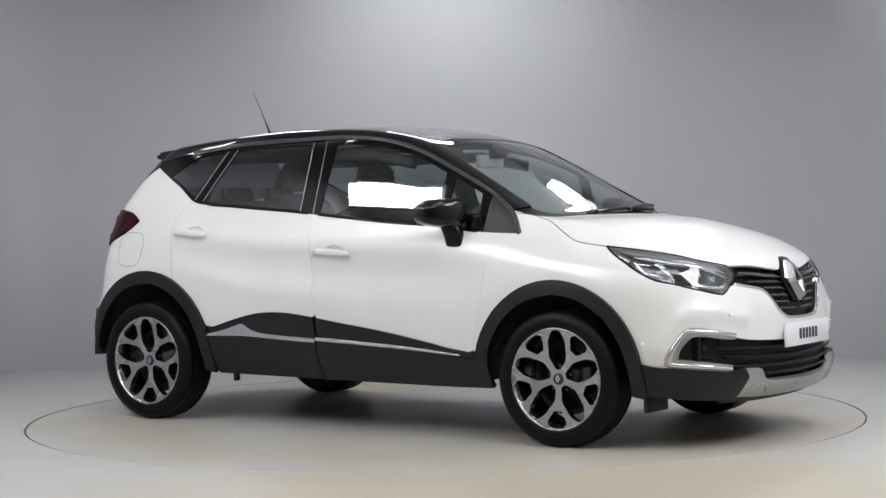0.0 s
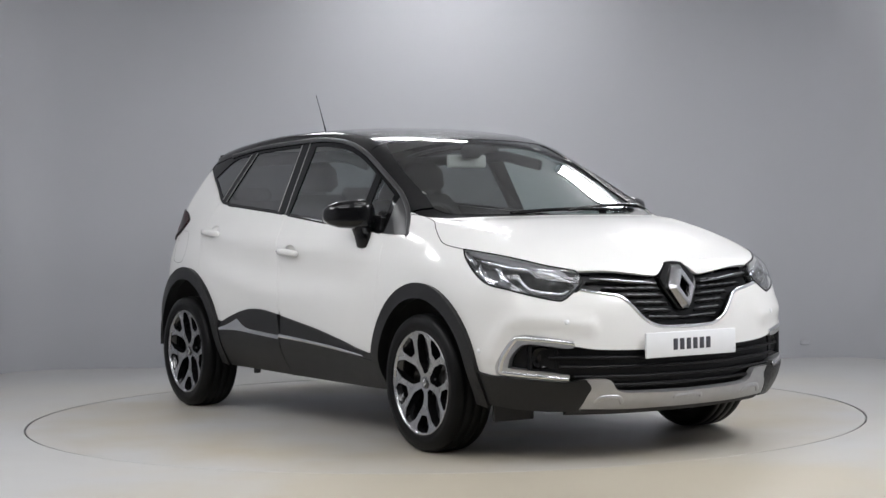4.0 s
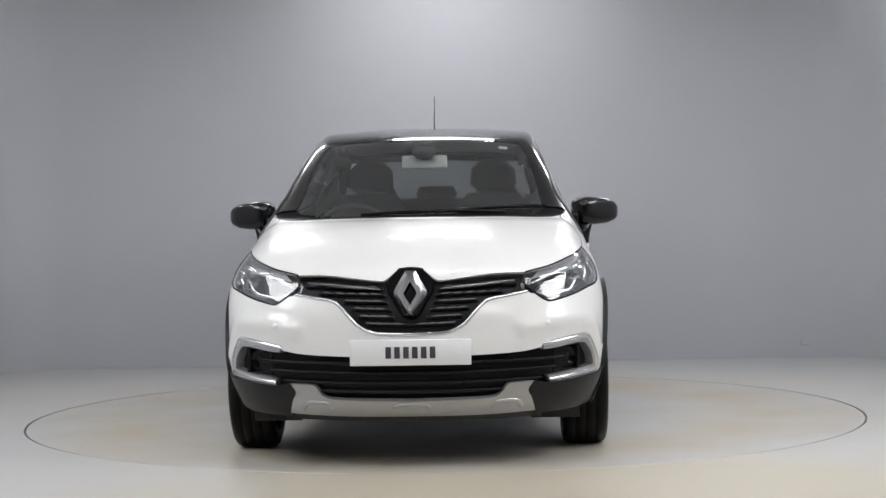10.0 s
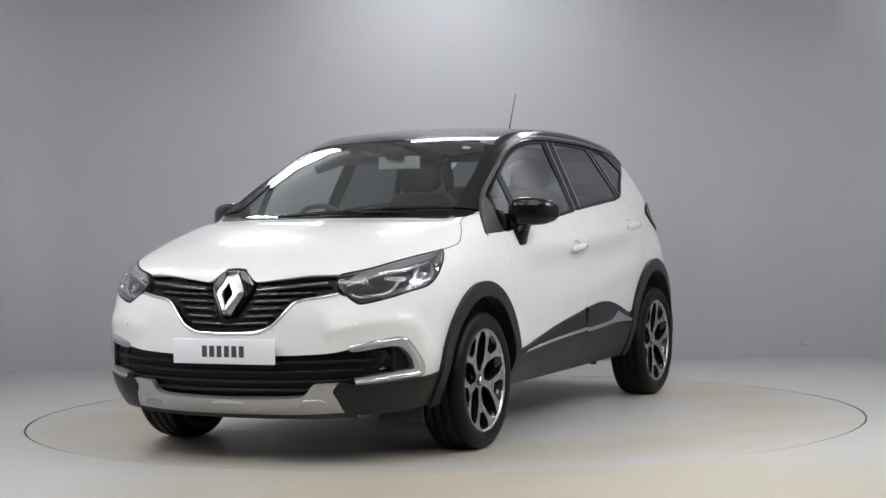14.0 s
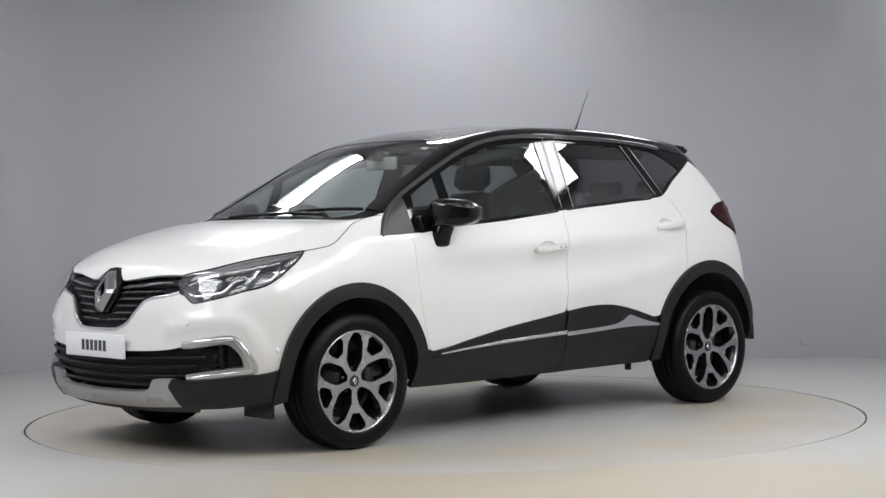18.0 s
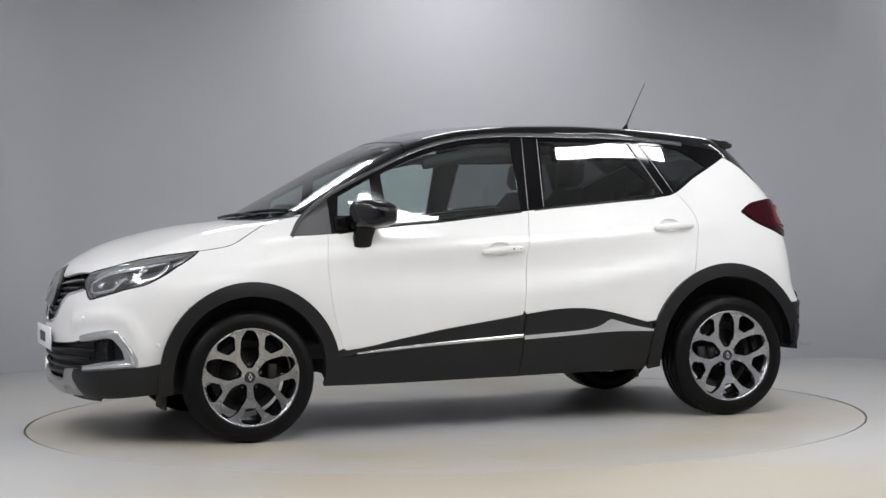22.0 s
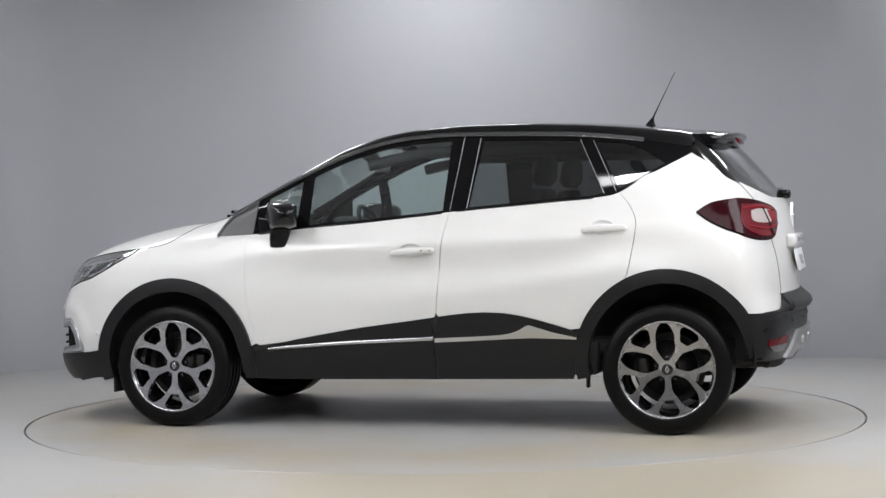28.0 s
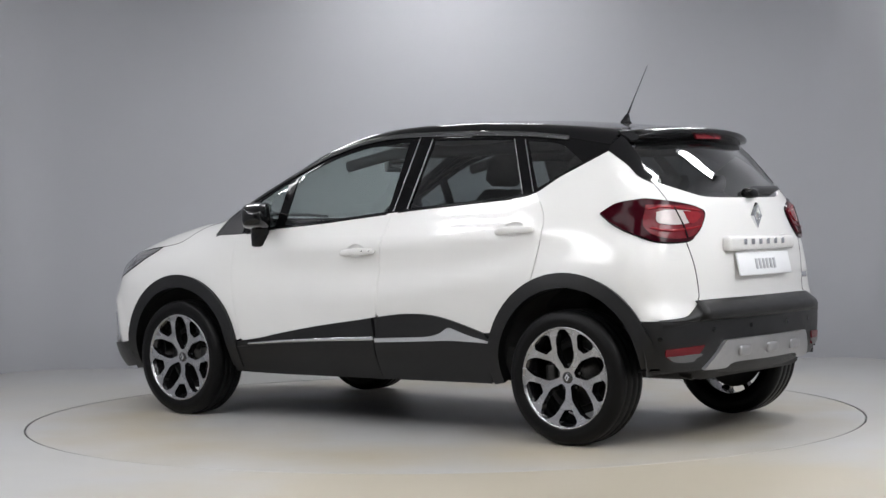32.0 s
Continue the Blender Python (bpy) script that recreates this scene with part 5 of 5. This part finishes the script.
def build_mirrors_handles():
    for s in LR:
        rows = []
        for f, g, h in ((0.0, 0.25, 0.3), (0.06, 0.7, 0.75), (0.2, 0.95, 1.0), (0.45, 1.0, 1.0), (0.7, 0.98, 0.92), (0.88, 0.8, 0.7), (0.97, 0.55, 0.45), (1.0, 0.2, 0.2)):
            y = 0.765 + 0.225 * f
            rows.append(((0.735 - 0.125 * f, y * s, 1.105 - 0.004 * f), (0.068 * g, 0.030 * g * s, 0), (0, 0, 0.071 * h)))
        m = part("door_mirror", blob(rows, 32, square=0.5), GLOSS_BLACK, fd[s], "gloss black door mirror")
        part("mirror_foot", blob([((0.716, 0.813 * s, 0.935), (0.032, 0, 0), (0, 0.020, 0)), ((0.716, 0.814 * s, 0.942), (0.046, 0, 0), (0, 0.032, 0)), ((0.711, 0.816 * s, 0.99), (0.052, 0, 0), (0, 0.036, 0)), ((0.700, 0.825 * s, 1.035), (0.055, 0, 0), (0, 0.040, 0)), ((0.69, 0.845 * s, 1.06), (0.042, 0, 0), (0, 0.05, 0))], 16), PIANO, m)
        part("mirror_mount", box((0.085, 0.05, 0.085), (0.80, 0.765 * s, 1.055), 0.014, 3), PIANO, m)
        part("mirror_glass", box((0.004, 0.15, 0.082), (0.627, 0.846 * s, 1.103), 0.0015, turn=Matrix.Rotation(radians(31 * s), 4, "Z")), CHROME, m, "mirror glass")
        for door, x, z in ((fd[s], -0.02, 0.902), (rd[s], -1.0, 1.006)):
            y = onto([(x, 0.8, z)], S)[0][1]
            rim = cup_line(x, z)
            mid = rim.mean(0)
            bm = bmesh.new()
            rings = [[bm.verts.new((mid + (q - mid) * (k, 0.4 + 0.6 * k, k) - (0, d, 0)) * (1, s, 1)) for q in rim] for k, d in ((1.07, 0.004), (1.0, 0.001), (0.95, 0.004), (0.82, 0.008), (0.55, 0.011), (0.25, 0.012))]
            for p, q in zip(rings, rings[1:]):
                for k in range(len(p)):
                    f = (p[k], p[(k + 1) % len(p)], q[(k + 1) % len(p)], q[k])
                    bm.faces.new(f if s < 0 else tuple(reversed(f))).smooth = True
            bm.faces.new(rings[-1] if s < 0 else rings[-1][::-1])
            part("handle_cup", bm, PAINT, door)
            rows = [((x + 0.115 - 0.23 * f, (y + 0.012 + 0.018 * math.sin(math.pi * f)) * s, z + 0.0 + 0.012 * f + 0.005 * math.sin(math.pi * f)), (0, 0.010 * g, 0), (0, 0, 0.0165 * g)) for f, g in ((0, 0.4), (0.05, 0.9), (0.2, 1), (0.5, 1.05), (0.8, 1), (0.95, 0.9), (1, 0.4))]
            grip = part("door_handle", blob(rows, 12), PAINT, door, "white door handle")
            for f, r in ((0.72, 0.006), (0.9, 0.005))[0 if s > 0 else 1:] if z < 0.95 else ():
                r *= 0.7
                bm = lathe([(0.0, 0.004), (r * 0.8, 0.004), (r, 0.0)], 12)
                bmesh.ops.translate(bm, vec=(x + 0.115 - 0.23 * f, y + 0.0205 + 0.018 * math.sin(math.pi * f), z + 0.012 * f + 0.005 * math.sin(math.pi * f)), verts=bm.verts)
                if s < 0:
                    bmesh.ops.scale(bm, vec=(1, -1, 1), verts=bm.verts)
                    bmesh.ops.reverse_faces(bm, faces=bm.faces)
                part("key_button", bm, PIANO, grip)
    # fuel flap on the right, seen as a fine line
    flap = side((-1.40, 1.02), (-1.52, 1.02), (-1.56, 0.98), (-1.56, 0.88), (-1.52, 0.84), (-1.42, 0.84), (-1.38, 0.88), (-1.37, 0.98), (-1.40, 1.02), n=3)
    tube("fuel_flap", flap * (1, -1, 1), 0.0011, PLASTIC, car, flat=0.3)


build_mirrors_handles()


def build_wheels():
    tyre = lathe([(0.230, 0.085), (0.2415, 0.098), (0.248, 0.103), (0.254, 0.102), (0.266, 0.1055), (0.282, 0.1058), (0.286, 0.1035), (0.298, 0.1015), (0.311, 0.093), (0.3185, 0.078), (0.3195, 0.05), (0.314, 0.046), (0.3195, 0.042), (0.321, 0.004), (0.315, 0.0), (0.321, -0.004), (0.3195, -0.042), (0.314, -0.046), (0.3195, -0.05), (0.3185, -0.078), (0.311, -0.094), (0.28, -0.104), (0.245, -0.098), (0.236, -0.085)], 72)
    tyre_mesh = bpy.data.meshes.new("tyre")
    tyre.to_mesh(tyre_mesh)
    tyre.free()
    barrel = lathe([(0.236, 0.095), (0.238, 0.088), (0.225, 0.080), (0.215, 0.05), (0.208, -0.09), (0.214, -0.098)], 48)
    barrel_mesh = bpy.data.meshes.new("rim_barrel")
    barrel.to_mesh(barrel_mesh)
    barrel.free()
    lip = lathe([(0.226, 0.088), (0.230, 0.097), (0.236, 0.0985), (0.2395, 0.095), (0.238, 0.088)], 72)
    lip_mesh = bpy.data.meshes.new("rim_lip")
    lip.to_mesh(lip_mesh)
    lip.free()
    # spokes: a dished disc with five large and five small openings
    def polar(r, a):
        return np.array((r * math.cos(a), 0.0, r * math.sin(a)))
    holes, disc = [], np.array([polar(0.233, 2 * math.pi * k / 60) for k in range(60)])
    for k in range(5):
        a = math.pi / 2 + 2 * math.pi * k / 5
        big = [(r, w / r) for r, w in ((0.043, 0.0), (0.044, 0.010), (0.056, 0.020), (0.096, 0.0425), (0.108, 0.0465), (0.118, 0.0480), (0.172, 0.0458), (0.188, 0.0425), (0.214, 0.0290), (0.2245, 0.0170), (0.2275, 0.006), (0.228, 0.0))]
        pts = [polar(r, a + w) for r, w in big] + [polar(r, a - w) for r, w in reversed(big[1:-1])]
        holes.append(np.array(pts))
        b = a + math.pi / 5
        small = [(r, w / r) for r, w in ((0.149, 0.0), (0.150, 0.018), (0.156, 0.024), (0.195, 0.0465), (0.207, 0.0510), (0.216, 0.0490), (0.2250, 0.0380), (0.2285, 0.020), (0.2293, 0.0))]
        pts = [polar(r, b + w) for r, w in small] + [polar(r, b - w) for r, w in reversed(small[1:-1])]
        holes.append(np.array(pts))
    co, faces, _ = filled(disc, S, 0.014, holes)
    rad = np.hypot(co[:, 0], co[:, 2])
    co[:, 1] = 0.060 + 0.030 * np.clip(rad / 0.23, 0, 1) ** 1.2 + 0.006 * np.clip((0.07 - rad) / 0.03, 0, 1)
    nn = np.stack([-0.13 * co[:, 0] / (rad + 1e-6), 0 * rad + 1, -0.13 * co[:, 2] / (rad + 1e-6)], 1)
    nn /= np.linalg.norm(nn, axis=1, keepdims=True)
    v, n, polys = shell(co, nn, faces, 0.045)
    face = to_mesh("spokes", v, n, polys)
    face.materials.append(ALLOY)
    face.materials.append(WHEEL_BLACK)
    face.polygons.foreach_set("material_index", np.array([0 if k < len(faces) else 1 for k in range(len(polys))], np.int32))
    cap = lathe([(0.0, 0.073), (0.022, 0.073), (0.027, 0.071), (0.029, 0.064), (0.029, 0.05)], 24)
    cap_mesh = bpy.data.meshes.new("hub_cap")
    cap.to_mesh(cap_mesh)
    cap.free()
    bm = bmesh.new()
    rows = [[bm.verts.new((w * a, d, h * b)) for a, b in ((1, 0), (0, 1), (-1, 0), (0, -1))] for w, h, d in ((0.014, 0.021, 0.072), (0.011, 0.018, 0.0765), (0.006, 0.011, 0.0765), (0.005, 0.009, 0.072))]
    for p, q in zip(rows, rows[1:]):
        for k in range(4):
            bm.faces.new((p[k], p[(k + 1) % 4], q[(k + 1) % 4], q[k]))
    bmesh.ops.recalc_face_normals(bm, faces=bm.faces)
    cap_badge = bpy.data.meshes.new("cap_badge")
    bm.to_mesh(cap_badge)
    bm.free()
    brake = lathe([(0.03, 0.02), (0.07, 0.02), (0.075, 0.0), (0.14, 0.0), (0.142, -0.02), (0.07, -0.02)], 40)
    brake_mesh = bpy.data.meshes.new("brake_disc")
    brake.to_mesh(brake_mesh)
    brake.free()
    shield = lathe([(0.03, -0.034), (0.10, -0.036), (0.172, -0.030), (0.178, -0.022), (0.178, -0.026), (0.17, -0.036), (0.03, -0.040)], 40)
    shield_mesh = bpy.data.meshes.new("brake_shield")
    shield.to_mesh(shield_mesh)
    shield.free()
    for mesh in (barrel_mesh, lip_mesh, face):
        mesh.transform(Matrix.Diagonal((1.01, 1.0, 1.01, 1.0)))
    for axle in AXLES:
        for s in LR:
            wheel = part("wheel", lip_mesh, ALLOY, car, "black and machined alloy wheel with five split spokes")
            wheel.location = (axle, 0.775 * s, 0.3195)
            wheel.rotation_euler = (0, radians(0 if axle > 0 else 3), 0 if s > 0 else math.pi)
            part("tyre", tyre_mesh, RUBBER, wheel, "black rubber tyre")
            part("rim", barrel_mesh, WHEEL_BLACK, wheel)
            part("spokes", face, None, wheel, "machined alloy spokes with black flanks")
            part("hub_cap", cap_mesh, WHEEL_BLACK, wheel)
            part("cap_badge", cap_badge, CHROME, wheel, "small chrome diamond")
            part("brake_disc", brake_mesh, STEEL, wheel)
            part("brake_shield", shield_mesh, DARK, wheel, "dark dished plate behind the brake disc")
            part("brake_caliper", box((0.06, 0.07, 0.13), (-0.125 if axle > 0 else 0.125, -0.005, 0.0), 0.015), STEEL, wheel)
            for k in range(5):
                a = math.pi / 2 + math.pi / 5 + 2 * math.pi * k / 5
                part("wheel_bolt", box((0.018, 0.02, 0.018), (0.058 * math.cos(a + 0.63), 0.045, 0.058 * math.sin(a + 0.63)), 0.005), WHEEL_BLACK, wheel)


build_wheels()


def build_cabin():
    for y in (0.36, -0.36):
        seat = part("front_seat", blob([((-0.22, y, 0.62), (0.26, 0, 0), (0, 0.25, 0)), ((-0.20, y, 0.72), (0.28, 0, 0), (0, 0.26, 0)), ((-0.20, y, 0.76), (0.22, 0, 0), (0, 0.2, 0))], 20), SEAT, car, "dark cloth front seat")
        part("backrest", blob([((-0.42, y, 0.70), (0.09, 0, 0), (0, 0.25, 0)), ((-0.50, y, 0.95), (0.09, 0, 0), (0, 0.26, 0)), ((-0.58, y, 1.15), (0.075, 0, 0), (0, 0.21, 0)), ((-0.60, y, 1.22), (0.04, 0, 0), (0, 0.15, 0))], 20), SEAT, seat)
        part("headrest", blob([((-0.60, y, 1.235), (0.03, 0, 0), (0, 0.09, 0)), ((-0.605, y, 1.27), (0.055, 0, 0), (0, 0.135, 0)), ((-0.615, y, 1.36), (0.05, 0, 0), (0, 0.13, 0)), ((-0.62, y, 1.405), (0.025, 0, 0), (0, 0.08, 0))], 20), SEAT, seat)
    bench = part("rear_bench", box((0.5, 1.2, 0.2), (-1.02, 0, 0.72), 0.06, 3), SEAT, car, "dark cloth rear bench")
    part("backrest", box((0.16, 1.2, 0.5), (-1.30, 0, 0.95), 0.06, 3, Matrix.Rotation(radians(-14), 4, "Y")), SEAT, bench)
    for y in (0.38, 0.0, -0.38):
        part("headrest", blob([((-1.38, y, 1.19), (0.04, 0, 0), (0, 0.11, 0)), ((-1.385, y, 1.23), (0.05, 0, 0), (0, 0.13, 0)), ((-1.39, y, 1.275), (0.04, 0, 0), (0, 0.11, 0))], 16), SEAT, bench)
    dash = part("dashboard", blob([((0.90, 0, 0.80), (0.22, 0, 0), (0, 0.66, 0)), ((0.86, 0, 0.98), (0.26, 0, 0), (0, 0.67, 0)), ((0.90, 0, 1.045), (0.22, 0, 0), (0, 0.62, 0))], 28), TRIM, car, "dark dashboard")
    part("instrument_hood", blob([((0.68, -0.36, 1.03), (0.08, 0, 0), (0, 0.19, 0)), ((0.70, -0.36, 1.075), (0.09, 0, 0), (0, 0.17, 0)), ((0.72, -0.36, 1.095), (0.05, 0, 0), (0, 0.1, 0))], 18), TRIM, dash)
    a = np.linspace(0, 2 * math.pi, 33)[:-1]
    c, s = math.cos(radians(25)), math.sin(radians(25))
    wheel = tube("steering_wheel", np.stack([0.56 + 0.185 * np.sin(a) * s, -0.36 + 0.185 * np.cos(a), 0.985 + 0.185 * np.sin(a) * c], 1), 0.014, TRIM, car, up=(1, 0, -0.4), closed=True, label="dark steering wheel")
    part("wheel_hub", box((0.05, 0.15, 0.11), (0.575, -0.36, 0.98), 0.02, 2, None), TRIM, wheel)
    for y0, y1, z0, z1 in ((-0.36, -0.19, 0.98, 1.0), (-0.36, -0.53, 0.98, 1.0), (-0.36, -0.36, 0.98, 0.81)):
        tube("spoke", [(0.57, y0, z0), (0.56 - 0.07 * (z1 < 0.9), y1, z1)], 0.016, TRIM, wheel, up=(1, 0, 0))
    mirror = part("inside_mirror", box((0.03, 0.24, 0.07), (0.40, 0.0, 1.375), 0.012, 3), CABIN, car, "pale grey inside mirror on the windscreen")
    part("mirror_glass", box((0.004, 0.22, 0.05), (0.383, 0.0, 1.385), 0.0015), CHROME, mirror)
    part("sensor_pod", blob([((0.47, 0, 1.46), (0.03, 0, 0), (0, 0.05, 0)), ((0.47, 0, 1.43), (0.05, 0, 0), (0, 0.07, 0)), ((0.44, 0, 1.39), (0.03, 0, 0), (0, 0.04, 0))], 16), TRIM, mirror)
    for s in LR:
        part("door_trim", box((1.0, 0.05, 0.5), (0.33, 0.74 * s, 0.75), 0.02), TRIM, car)
        part("door_trim", box((0.60, 0.05, 0.6), (-0.52, 0.75 * s, 0.80), 0.02), TRIM, car)
        tube("grab_rail", [(0.3, 0.55 * s, 1.36), (0.0, 0.53 * s, 1.42), (-1.1, 0.53 * s, 1.42)], 0.030, TRIM, car, up=(0, s, 0), flat=0.7)
    panel("headlining", ring(onto(crv([(0.33, 0.0, 1.9), (0.30, 0.3, 1.9), (0.25, 0.52, 1.9), (-0.4, 0.54, 1.9), (-1.3, 0.52, 1.9), (-1.35, 0.3, 1.9), (-1.38, 0.0, 1.9)], 5), T)), T, CABIN, car, off=-0.025, thick=0.0, h=0.08, both=True, label="pale grey headlining")
    part("cabin_floor", box((2.6, 1.4, 0.08), (-0.3, 0, 0.42), 0.02), TRIM, car)
    part("load_cover", box((0.36, 1.1, 0.03), (-1.52, 0, 1.06), 0.01), TRIM, car)
    # windscreen wipers
    for y0, y1, x0, x1 in ((0.28, -0.42, 1.205, 1.155), (-0.08, -0.62, 1.19, 1.05), ):
        q = onto([(x0 + (x1 - x0) * f, y0 + (y1 - y0) * f, 1.4) for f in np.linspace(0, 1, 9)], T) + (0, 0, 0.012)
        w = tube("windscreen_wiper", -1 * (q * (-1, 1, -1)), 0.009, PIANO, car, label="black windscreen wiper")


build_cabin()


def motions():
    rows = []
    for k in range(65):
        t, turn = k * 0.5, radians(-34.32 - 5.747 * k * 0.5)
        spin = Matrix.Rotation(turn, 4, "Z")
        rows.append((t, spin))
    walk(turntable, rows)
    walk(car, [(t, m @ Matrix.Translation((-0.033, -0.078, 0.0))) for t, m in rows])


motions()
